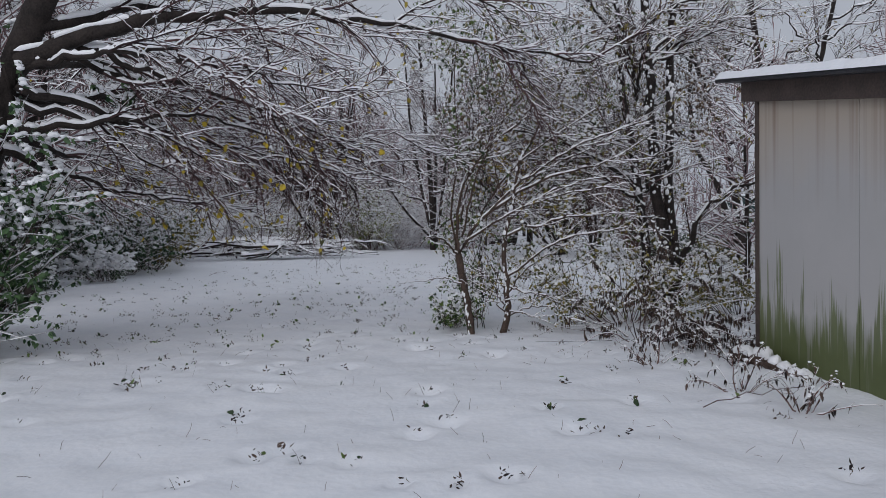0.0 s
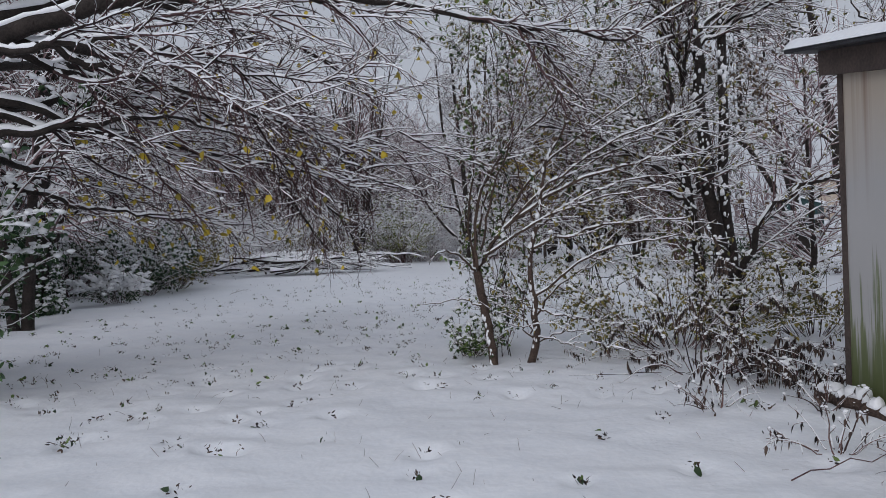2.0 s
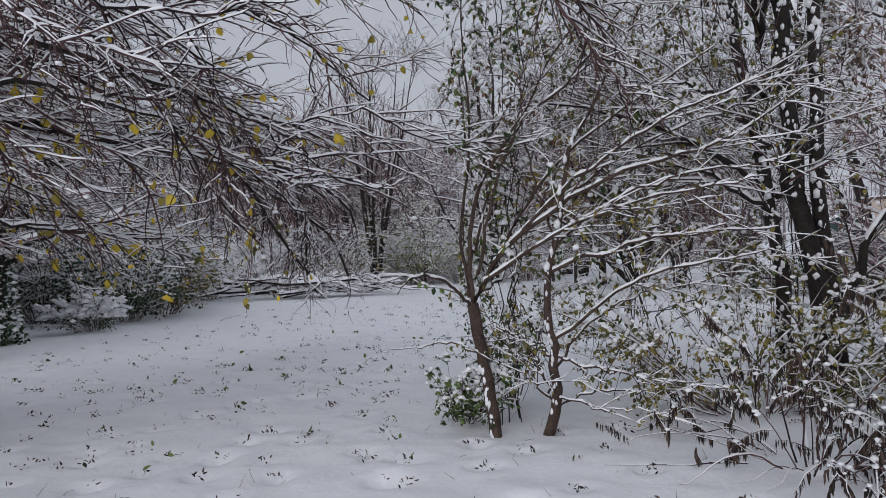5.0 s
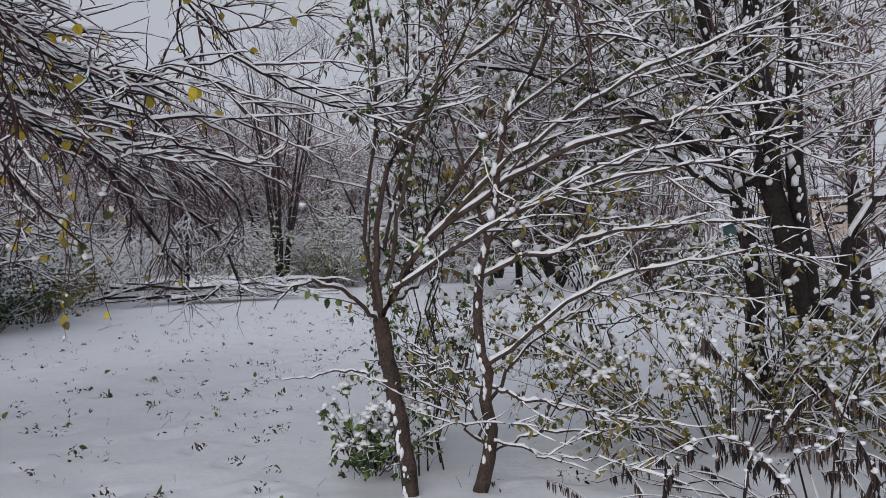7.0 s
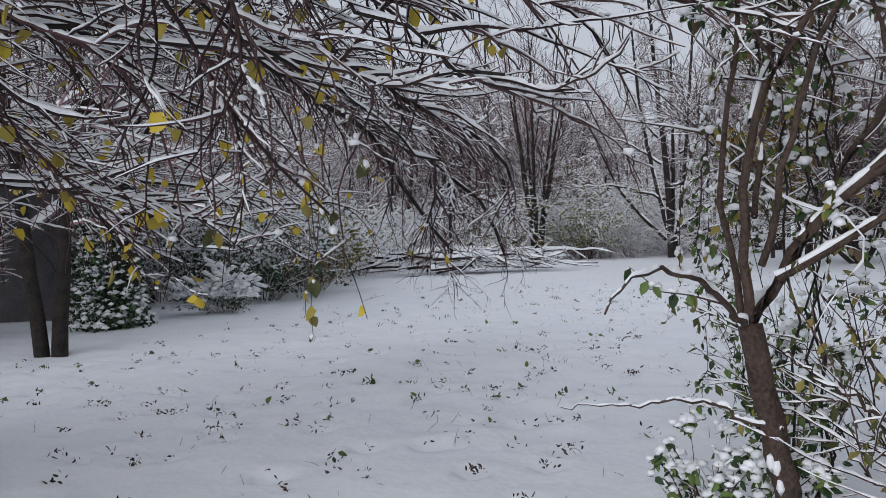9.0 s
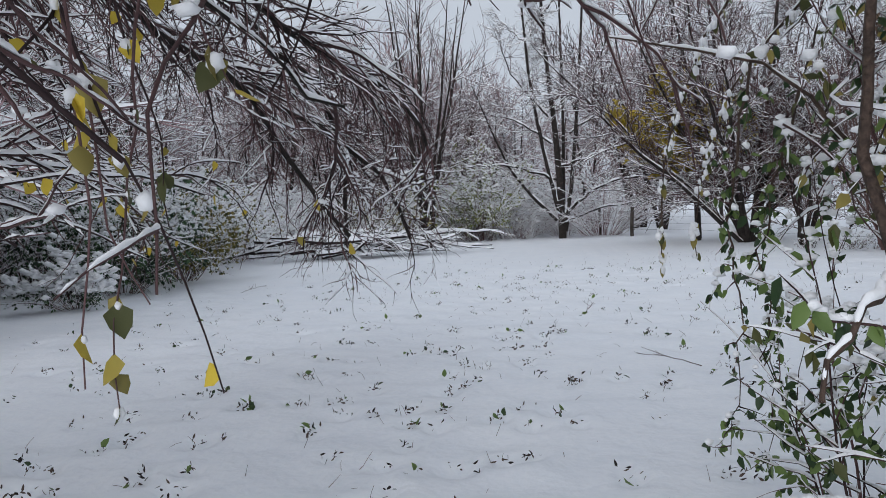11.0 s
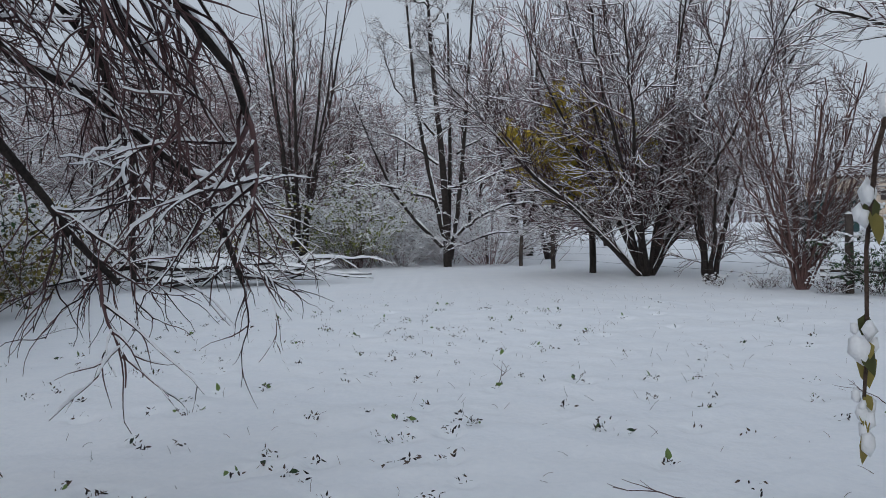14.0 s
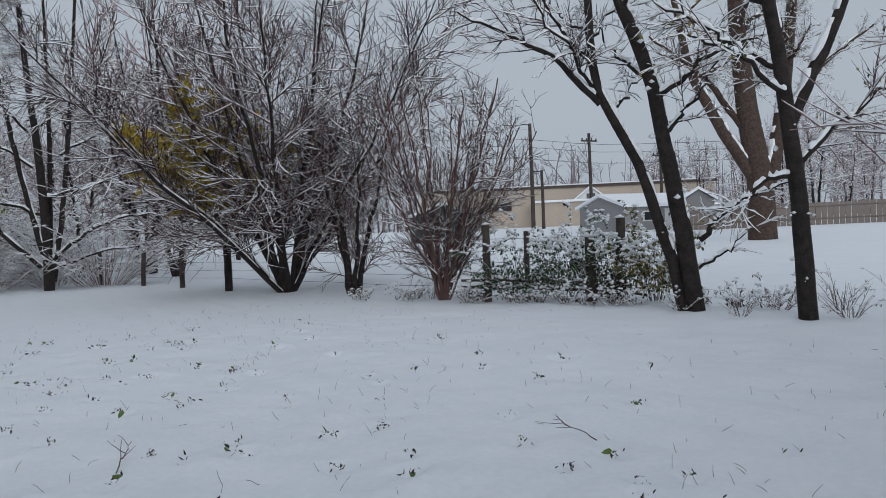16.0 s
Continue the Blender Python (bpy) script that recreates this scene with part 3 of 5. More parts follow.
board_fence = thing("board_fence", "long weathered grey board fence across the snowy field", "fence")
board = bpy.data.meshes.new("board")
bb = box_bm(-0.14, -0.012, 0, 0.14, 0.012, 1.35)
bb.to_mesh(board)
bb.free()
board.materials.append(WOOD_FENCE)
fa, fb = Vector((34.0, 46.8, 0)), Vector((48.0, 27.5, 0))
turn = math.atan2(fb.y - fa.y, fb.x - fa.x)
for i in range(80):
    p = fa.lerp(fb, i / 79)
    o = new("board", board)
    o.parent = board_fence
    o.matrix_basis = Matrix.Translation((p.x, p.y, ground_z(p.x, p.y) - 0.1 + 0.03 * RNG.random())) @ Matrix.Rotation(turn, 4, "Z")
for z in (0.35, 1.05):
    np_part("rail", *tubes(*limb([(fa.x, fa.y, ground_z(fa.x, fa.y) + z), (fb.x, fb.y, ground_z(fb.x, fb.y) + z)], 0.05, 0.05, 8, 0), 4), WOOD_FENCE, board_fence)

# ---- trees beside the way ----


def overhanging_tree():
    """The old tree whose low limbs hang over the way, its twigs loaded with snow."""
    rng = np.random.default_rng(11)
    ob = thing("overhanging_tree", "old dark tree with low snow-laden limbs and few yellow leaves", "tree")
    T = [limb([(-6.7, 10.3, -0.1), (-5.9, 9.5, 1.6), (-4.68, 8.3, 3.0), (-4.2, 8.3, 4.0), (-3.7, 8.7, 5.4), (-3.5, 9.3, 7.0)], 0.24, 0.09, 16, 0.015, rng)]
    spec = [
        ([(-4.5, 8.3, 3.35), (-3.8, 8.3, 3.56), (-3.16, 8.4, 3.8), (-1.9, 8.8, 4.0), (-0.2, 9.2, 3.85), (1.0, 9.4, 3.6), (2.0, 9.6, 3.5)], 0.11),
        ([(-4.9, 8.6, 2.6), (-3.1, 9.0, 2.85), (-2.0, 9.5, 2.65), (-1.45, 9.9, 2.2)], 0.06),
        ([(-4.7, 8.5, 3.0), (-3.5, 10.5, 3.2), (-2.4, 12.5, 2.9), (-1.7, 13.8, 2.35), (-1.55, 14.19, 2.2), (-1.47, 14.25, 1.95)], 0.045),
        ([(-4.7, 8.5, 2.9), (-4.4, 11.0, 3.5), (-3.7, 13.2, 3.3), (-3.08, 14.87, 2.55), (-2.83, 15.17, 1.77), (-2.41, 15.27, 1.29)], 0.06),
        ([(-4.6, 8.4, 3.3), (-4.8, 11.0, 3.9), (-4.2, 13.8, 3.5), (-3.43, 15.8, 2.8), (-2.97, 16.1, 2.39), (-2.59, 16.1, 2.28), (-2.18, 16.4, 1.77), (-2.08, 16.5, 1.2)], 0.062),
        ([(-4.5, 8.6, 3.6), (-4.2, 12.0, 4.2), (-3.4, 15.0, 3.5), (-2.87, 15.92, 2.82), (-2.56, 16.1, 2.36), (-2.7, 16.2, 1.24)], 0.06),
        ([(-4.9, 8.6, 2.4), (-4.2, 10.0, 2.0), (-3.1, 10.6, 1.8), (-2.4, 10.9, 1.7)], 0.05),
        ([(-4.3, 8.3, 3.7), (-3.4, 9.5, 4.3), (-1.8, 11.5, 4.0), (-0.9, 12.6, 3.3)], 0.07),
        ([(-4.5, 8.3, 3.3), (-3.0, 8.0, 3.4), (-1.9, 8.3, 3.2), (-1.2, 8.8, 2.75)], 0.05),
        ([(-4.9, 8.6, 2.6), (-5.0, 10.5, 2.5), (-4.4, 12.6, 2.1), (-3.2, 14.0, 1.7)], 0.055),
        ([(-4.1, 8.4, 4.1), (-2.6, 8.2, 4.6), (-0.8, 8.3, 4.4), (0.6, 8.6, 4.0)], 0.06),
        ([(-4.8, 8.5, 2.8), (-5.8, 9.4, 3.1), (-6.4, 11.5, 2.9), (-6.0, 13.4, 2.3)], 0.06),
        ([(-4.1, 8.3, 3.6), (-2.6, 9.0, 3.1), (-1.56, 9.5, 2.68), (-1.18, 9.7, 2.57), (-0.97, 9.86, 2.2), (-0.6, 10.0, 2.12)], 0.05),
        ([(-4.2, 8.4, 3.5), (-2.8, 9.4, 3.0), (-1.65, 10.0, 2.75), (-1.0, 10.2, 2.62), (-0.5, 10.2, 2.75)], 0.045),
        ([(-4.6, 8.5, 2.9), (-2.4, 10.0, 2.5), (-1.35, 10.1, 2.25), (-0.75, 10.2, 2.15)], 0.045),
        ([(-4.0, 8.4, 4.3), (-2.2, 9.6, 5.2), (0.0, 11.0, 5.0), (1.4, 12.0, 4.6)], 0.06),
        ([(-4.0, 8.5, 4.4), (-3.0, 10.5, 5.4), (-1.6, 12.6, 5.3), (-0.4, 14.0, 4.7)], 0.06),
        ([(-4.6, 8.4, 3.1), (-2.9, 9.8, 2.6), (-2.0, 10.9, 2.5), (-1.5, 12.0, 2.0)], 0.055),
    ]
    limbs = [limb(p, r, r * (0.3 if p[-1][1] > 14.1 else 0.14), 26, 0.03, rng, 0.9 if p[-1][1] > 14.1 else 2.0) for p, r in spec]
    ends = np.array([p[-1][1] > 14.1 for p, _ in spec])
    PP, RR = np.concatenate([a for a, _ in limbs]), np.concatenate([b for _, b in limbs])

    def room(C):
        thin = (C[:, 0, 1] < 13.0) | (rng.random(len(C)) < 0.95)
        low = (C[..., 2] < 1.2) & (C[..., 1] < 14.6) & (C[..., 0] > -3.4)
        high = (C[:, 0, 2] > 4.2) & (rng.random(len(C)) < 0.6)
        return off_lane(C) & thin & ~high & ~low.any(1) & ~((C[..., 1] > 12.6) & (C[..., 0] > -1.3) & (C[..., 2] < 3.6)).any(1)
    A = offshoots(PP[~ends], RR[~ends], 190, rng, (0.12, 1), (18, 52), (0.9, 2.2), 0.45, 0.6, 0.005, 13, -0.22, 0.11, 0.45, room, 0.0072)
    B = offshoots(*A, 1900, rng, (0.1, 1), (20, 58), (0.3, 1.1), 0.4, 0.62, 0.0028, 9, -0.25, 0.13, 0.35, room, 0.0064)
    C = offshoots(*B, 2600, rng, (0.15, 1), (22, 60), (0.1, 0.42), 0.3, 0.7, 0.0018, 5, -0.2, 0.14, 0.3, room)
    A2 = offshoots(PP[ends], RR[ends], 120, rng, (0.15, 1), (20, 60), (0.6, 1.7), 0.35, 0.6, 0.004, 12, -0.4, 0.13, 0.35, room, 0.0085)
    B2 = offshoots(*A2, 900, rng, (0.1, 1), (20, 58), (0.22, 0.8), 0.3, 0.62, 0.0024, 8, -0.5, 0.15, 0.3, room, 0.007)
    C2 = offshoots(*B2, 1300, rng, (0.15, 1), (22, 55), (0.1, 0.35), 0.3, 0.7, 0.0016, 5, -0.3, 0.15, 0.3, room)
    H = offshoots(PP[ends], RR[ends], 260, rng, (0.55, 1), (20, 65), (0.45, 1.15), 0.2, 0.5, 0.0025, 12, -0.9, 0.17, 0.2, room)
    H2 = offshoots(*H, 1300, rng, (0.15, 1), (22, 50), (0.12, 0.45), 0.2, 0.8, 0.0016, 6, -0.4, 0.16, 0.2, room)
    dressed(ob, T, limbs, [A, B, C], rng, BARK, TWIG, 0.020, close=True, steep=0.68)
    np_part("crown", *joined([tubes(*A2, 4), tubes(*B2, 3), tubes(*C2, 3), tubes(*H, 3), tubes(*H2, 3)]), TWIG, ob, "bare hanging twig ends")
    np_part("snow_cover", *joined([ridges(*denser(*A2, 2), rng, 0.022, True, 0.5), ridges(*denser(*B2, 2), rng, 0.012, True, 0.5), ridges(*C2, rng, 0.004, lean=0.5), ridges(*H, rng, 0.004, lean=0.6)]), SNOW_FINE, ob)
    low = sample(B[0], 850, rng, 0.5)
    low = low[(low[:, 1] > 9.3) & (low[:, 0] < -0.3) & ((np.abs(low[:, 0] + 0.6) > 1.1) | (low[:, 2] > 2.3))]
    np_part("foliage", *leaf_cards(low, 0.085, rng, 0.9, 0.8, True), LEAF_YELLOW, ob, "few yellow leaves left hanging")
    sprig = np.random.default_rng(12)
    S = grown(sprig.uniform((-1.6, 9.65, 2.0), (-1.0, 10.15, 2.25), (9, 3)), np.array([[0, 0, -1.0]]) + sprig.normal(0, 0.35, (9, 3)), sprig.uniform(0.5, 1.05, 9), 10, np.full(9, -0.4), 0.12, sprig)
    S = S[off_lane(S)]
    np_part("shoot_tangle", *tubes(S, np.linspace(0.0045, 0.0016, 10)[None].repeat(len(S), 0), 5), TWIG, ob, "thin twigs hanging over the way")
    q = sample(S, 44, sprig, 0.25)
    np_part("foliage", *leaf_cards(q[:22], 0.07, sprig, 1.4, 0.75, True), LEAF_OLIVE, ob, "olive leaves on hanging twigs")
    np_part("foliage", *leaf_cards(q[22:36], 0.065, sprig, 1.4, 0.75, True), LEAF_YELLOW, ob, "yellow leaves on hanging twigs")
    np_part("snow_load", *clumps(q[::2] + [0, 0, -0.012], 0.02, sprig, 1.2, True), SNOW_FINE, ob)
    lumps = sample(B[0], 700, rng)
    np_part("snow_load", *clumps(lumps + [0, 0, 0.012], 0.026, rng, 0.6, True), SNOW_FINE, ob)


overhanging_tree()


def clear_right(C):
    """True for branches that stay to the right of the way beyond the small trees."""
    return off_lane(C) & ~((C[..., 1] > 10.4) & (C[..., 0] < -0.42 + 0.36 * (C[..., 1] - 10.5))).any(1)


def plaster(ob, trunks, rng, count=48):
    """Patches of wet snow stuck to the weather side of a trunk."""
    for PP, RR in trunks:
        q = sample(PP[:, : max(3, PP.shape[1] * 2 // 3)], count, rng, 0.12)
        q = q + np.stack([rng.uniform(-0.035, -0.005, count), -RR.max() * rng.uniform(0.5, 0.8, count), np.zeros(count)], 1)
        np_part("snow_load", *clumps(q, 0.019, rng, 2.3, True), SNOW_FINE, ob, "patches of snow stuck to the bark")


def arching_tree_left():
    """Small leaning tree with a forked trunk and ivy."""
    rng = np.random.default_rng(21)
    ob = thing("arching_tree", "small forked brown-barked tree with snow on arching limbs and ivy", "tree", "small trees in the clearing")
    T = [limb([(0.47, 10.15, -0.1), (0.42, 10.2, 0.4), (0.35, 10.25, 0.8), (0.31, 10.3, 1.06)], 0.052, 0.05, 10, 0.006, rng)]
    spec = [
        ([(0.31, 10.3, 1.02), (0.12, 10.0, 1.28), (-0.04, 9.7, 1.34), (-0.12, 9.58, 1.31), (-0.2, 9.52, 1.2)], 0.024),
        ([(0.31, 10.3, 1.05), (0.57, 10.25, 1.5), (0.97, 10.2, 1.8), (1.51, 10.2, 2.08), (2.42, 10.2, 2.31), (3.0, 10.2, 2.68)], 0.04),
        ([(0.31, 10.3, 1.05), (0.30, 10.35, 1.82), (0.45, 10.3, 2.13), (0.79, 10.25, 2.58), (1.19, 10.2, 2.85), (1.7, 10.2, 3.5)], 0.035),
        ([(0.28, 10.35, 1.1), (0.22, 10.5, 1.7), (0.36, 10.5, 2.42), (0.3, 10.5, 3.4), (0.35, 10.5, 4.4)], 0.024),
        ([(0.33, 10.3, 1.1), (0.7, 10.3, 1.75), (1.2, 10.4, 2.35), (1.7, 10.5, 2.7), (2.5, 10.6, 3.2)], 0.03),
        ([(0.5, 10.27, 1.4), (1.1, 10.15, 2.0), (1.9, 10.1, 2.5), (2.9, 10.0, 2.85)], 0.028),
        ([(0.42, 10.28, 1.25), (1.0, 10.1, 1.62), (1.8, 9.95, 1.88), (2.6, 9.9, 1.98)], 0.026),
        ([(0.36, 10.3, 1.3), (0.55, 10.2, 2.1), (0.95, 10.1, 2.9), (1.5, 10.0, 3.7)], 0.024),
        ([(0.40, 10.2, 0.65), (0.1, 10.3, 0.75), (-0.35, 10.42, 0.68), (-0.5, 10.44, 0.67)], 0.014),
        ([(0.31, 10.35, 1.1), (0.6, 11.0, 1.28), (0.67, 11.45, 1.54), (0.44, 11.5, 1.84), (0.23, 11.5, 2.0), (-0.12, 11.5, 2.06), (-0.3, 11.5, 2.12)], 0.022),
        ([(0.35, 10.4, 1.5), (0.5, 10.9, 2.2), (0.55, 11.2, 2.9), (0.5, 11.4, 3.8)], 0.02),
        ([(0.35, 10.4, 1.9), (0.6, 11.3, 2.6), (0.4, 12.3, 2.6), (0.18, 12.75, 2.1), (0.07, 12.82, 1.6), (0.05, 12.82, 1.1)], 0.02),
        ([(0.23, 11.5, 2.0), (0.14, 11.6, 1.4), (0.2, 11.65, 0.9), (0.15, 11.7, 0.4)], 0.009),
        ([(0.4, 11.5, 1.88), (0.3, 11.75, 1.25), (0.36, 11.8, 0.7), (0.33, 11.8, 0.3)], 0.009),
        ([(0.6, 11.3, 2.6), (0.75, 12.2, 2.5), (0.45, 12.7, 2.1), (0.27, 12.85, 1.6), (0.25, 12.86, 1.15)], 0.015),
    ]
    limbs = [limb(p, r * 0.68, r * 0.16, 22, 0.010, rng) for p, r in spec]
    PP, RR = np.concatenate([a for a, _ in limbs[:-4]]), np.concatenate([b for _, b in limbs[:-4]])
    A = offshoots(PP, RR, 70, rng, (0.2, 1), (14, 48), (0.3, 1.2), 0.3, 0.38, 0.002, 10, 0.05, 0.06, 0.2, clear_right)
    B = offshoots(*A, 330, rng, (0.1, 1), (20, 65), (0.08, 0.42), 0.3, 0.6, 0.0014, 6, 0.0, 0.09, 0.1, clear_right)
    dressed(ob, T, limbs, [A, B], rng, BARK_BROWN, TWIG, 0.0105, close=True, steep=0.6)
    plaster(ob, T, rng)
    hang = np.concatenate([sample(A[0], 500, rng), sample(B[0], 1000, rng)])
    hang = hang[(hang[:, 0] < 0.75)]
    strand = sample(np.concatenate([limbs[-1][0], limbs[-4][0]]), 80, rng, 0.4)
    np_part("foliage", *leaf_cards(strand, 0.06, rng, 2.0, 0.5, True), LEAF_OLIVE, ob, "withered leaves on hanging strands")
    np_part("snow_load", *clumps(np.repeat(strand, 2, 0) + rng.normal(0, 0.009, (len(strand) * 2, 3)) - [0, 0, 0.012], 0.019, rng, 1.7, True), SNOW_FINE, ob)
    ivy = np.concatenate([limbs[-2][0], limbs[-3][0]])
    K = offshoots(ivy, np.full(ivy.shape[:2], 0.004), 70, rng, (0.05, 1), (30, 85), (0.05, 0.17), 0.2, 0.6, 0.0013, 6, -0.6, 0.2, 0.2, clear_right)
    np_part("shoot_tangle", *tubes(*K, 3), TWIG, ob)
    lv = sample(K[0], 260, rng)
    np_part("foliage", *leaf_cards(lv, 0.04, rng, 0.9, 0.62, True), LEAF_GREEN, ob, "green ivy leaves on hanging strands")
    np_part("snow_load", *clumps(lv[::3] + [0, 0, 0.012], 0.02, rng, 0.9, True), SNOW_FINE, ob)
    np_part("foliage", *leaf_cards(hang, 0.052, rng, 0.8, 0.6, True), LEAF_GREEN, ob, "green vine leaves")
    np_part("snow_load", *clumps(hang[::3] + [0, 0, 0.015], 0.024, rng, 0.6, True), SNOW_FINE, ob)


def arching_tree_right():
    rng = np.random.default_rng(22)
    ob = thing("arching_tree", "small brown tree with a hooked root and long snowy limbs", "tree", "small trees in the clearing")
    T = [limb([(0.86, 10.12, -0.08), (1.0, 10.18, 0.15), (0.95, 10.2, 0.5), (0.93, 10.2, 1.06), (0.97, 10.2, 1.44), (1.04, 10.2, 1.76), (1.17, 10.2, 2.39), (1.55, 10.2, 2.94), (1.9, 10.3, 3.7)], 0.05, 0.009, 26, 0.014, rng, 1.9)]
    spec = [
        ([(0.95, 10.2, 1.3), (1.33, 10.15, 1.46), (1.85, 10.1, 1.55), (2.75, 10.1, 1.6)], 0.03),
        ([(0.93, 10.2, 0.72), (1.33, 10.15, 1.04), (1.83, 10.1, 1.3), (2.66, 10.1, 1.42)], 0.03),
        ([(0.95, 10.2, 0.62), (1.3, 10.1, 0.52), (1.8, 10.0, 0.44)], 0.022),
        ([(0.92, 10.2, 0.62), (0.7, 10.2, 0.75), (0.41, 10.1, 0.98)], 0.02),
        ([(0.92, 10.25, 0.62), (0.75, 10.5, 0.95), (0.62, 10.8, 1.25)], 0.02),
        ([(1.0, 10.2, 1.6), (0.8, 10.4, 2.3), (0.75, 10.5, 3.2)], 0.022),
        ([(1.05, 10.2, 1.85), (1.5, 10.3, 2.2), (2.2, 10.3, 2.5), (3.0, 10.3, 2.7)], 0.024),
        ([(0.95, 10.2, 0.3), (1.3, 9.9, 0.22), (1.55, 9.7, 0.3)], 0.016),
        ([(0.95, 10.2, 0.25), (0.8, 10.25, 0.6), (0.62, 10.3, 0.95)], 0.022),
        ([(0.97, 10.2, 0.2), (1.25, 10.1, 0.35), (1.6, 10.0, 0.35), (1.9, 9.9, 0.5)], 0.018),
        ([(0.9, 10.15, 0.3), (0.72, 10.0, 0.5), (0.55, 9.95, 0.7)], 0.016),
        ([(0.96, 10.2, 0.45), (1.2, 10.3, 0.85), (1.7, 10.4, 1.1), (2.3, 10.4, 1.2)], 0.022),
        ([(0.98, 10.2, 1.5), (1.4, 10.1, 1.85), (2.0, 10.05, 2.05), (2.9, 10.0, 2.1)], 0.024),
    ]
    limbs = [limb(p, r * 0.58, r * 0.15, 18, 0.014, rng) for p, r in spec]
    PP, RR = np.concatenate([a for a, _ in limbs]), np.concatenate([b for _, b in limbs])
    A = offshoots(PP, RR, 60, rng, (0.15, 1), (14, 48), (0.3, 1.1), 0.3, 0.38, 0.002, 10, 0.05, 0.06, 0.2, off_lane)
    B = offshoots(*A, 300, rng, (0.1, 1), (20, 65), (0.08, 0.4), 0.3, 0.6, 0.0014, 6, 0.0, 0.09, 0.1, off_lane)
    dressed(ob, T, limbs, [A, B], rng, BARK_BROWN, TWIG, 0.0105, close=True, steep=0.6)
    plaster(ob, T, rng)
    pts = sample(B[0], 520, rng)
    np_part("foliage", *leaf_cards(pts, 0.055, rng, 0.8, 0.55), LEAF_OLIVE, ob, "withered olive leaves")


def dark_cluster_tree():
    rng = np.random.default_rng(23)
    ob = thing("multi_stem_tree", "tall dark multi-stemmed tree with snow stuck to its trunks", "tree")
    T = [limb(p, r, r * 0.5, 16, 0.02, rng) for p, r in (
        ([(3.3, 11.4, -0.1), (3.18, 11.35, 1.0), (3.08, 11.3, 1.88), (2.95, 11.3, 2.81), (2.84, 11.3, 3.35), (2.7, 11.4, 5.5)], 0.075),
        ([(3.55, 11.35, -0.1), (3.49, 11.3, 0.9), (3.35, 11.3, 1.79), (3.24, 11.3, 3.33), (3.1, 11.3, 6.0)], 0.10),
        ([(3.65, 11.4, -0.1), (3.62, 11.3, 0.9), (3.49, 11.3, 2.0), (3.55, 11.3, 3.32), (3.7, 11.4, 6.2)], 0.08))]
    spec = [([(3.71, 11.3, 0.75), (4.0, 11.3, 1.63), (4.6, 11.4, 2.0), (5.4, 11.5, 2.2)], 0.05),
            ([(3.1, 11.3, 1.9), (2.5, 11.2, 2.4), (1.8, 11.2, 2.7), (1.0, 11.3, 2.9)], 0.035),
            ([(3.2, 11.3, 0.3), (3.12, 10.4, 0.6), (3.1, 9.9, 0.35)], 0.03)]
    for k in range(16):
        z0 = rng.uniform(1.6, 5.2)
        a = rng.uniform(0, 6.28)
        s = np.array([3.3 - 0.08 * z0, 11.3, z0])
        e = s + np.array([math.cos(a), math.sin(a), 0.5]) * rng.uniform(1.0, 2.2)
        spec.append(([s, (s + e) / 2 + [0, 0, 0.12], e], 0.03))
    limbs = [limb(p, r, r * 0.25, 12, 0.025, rng) for p, r in spec]
    PP, RR = np.concatenate([a for a, _ in limbs]), np.concatenate([b for _, b in limbs])
    A = offshoots(PP, RR, 240, rng, (0.1, 1), (15, 50), (0.5, 1.7), 0.3, 0.42, 0.002, 9, 0.0, 0.065, 0.2)
    B = offshoots(*A, 1500, rng, (0.1, 1), (20, 55), (0.14, 0.6), 0.3, 0.6, 0.0014, 6, -0.1, 0.09, 0.1)
    dressed(ob, T, limbs, [A, B], rng, BARK, TWIG, 0.0135)
    st = np.concatenate([sample(a, 130, rng, 0.05) + np.stack([rng.uniform(-0.07, 0.02, 130), -b.max() * rng.uniform(0.45, 0.8, 130), np.zeros(130)], 1) for a, b in T])
    np_part("snow_load", *clumps(st, 0.030, rng, 1.7, True), SNOW_FINE, ob, "lumps of snow stuck to the bark")
    lv = sample(A[0], 900, rng)
    np_part("foliage", *leaf_cards(lv, 0.06, rng, 0.8, 0.5), LEAF_OLIVE, ob, "withered olive leaves")


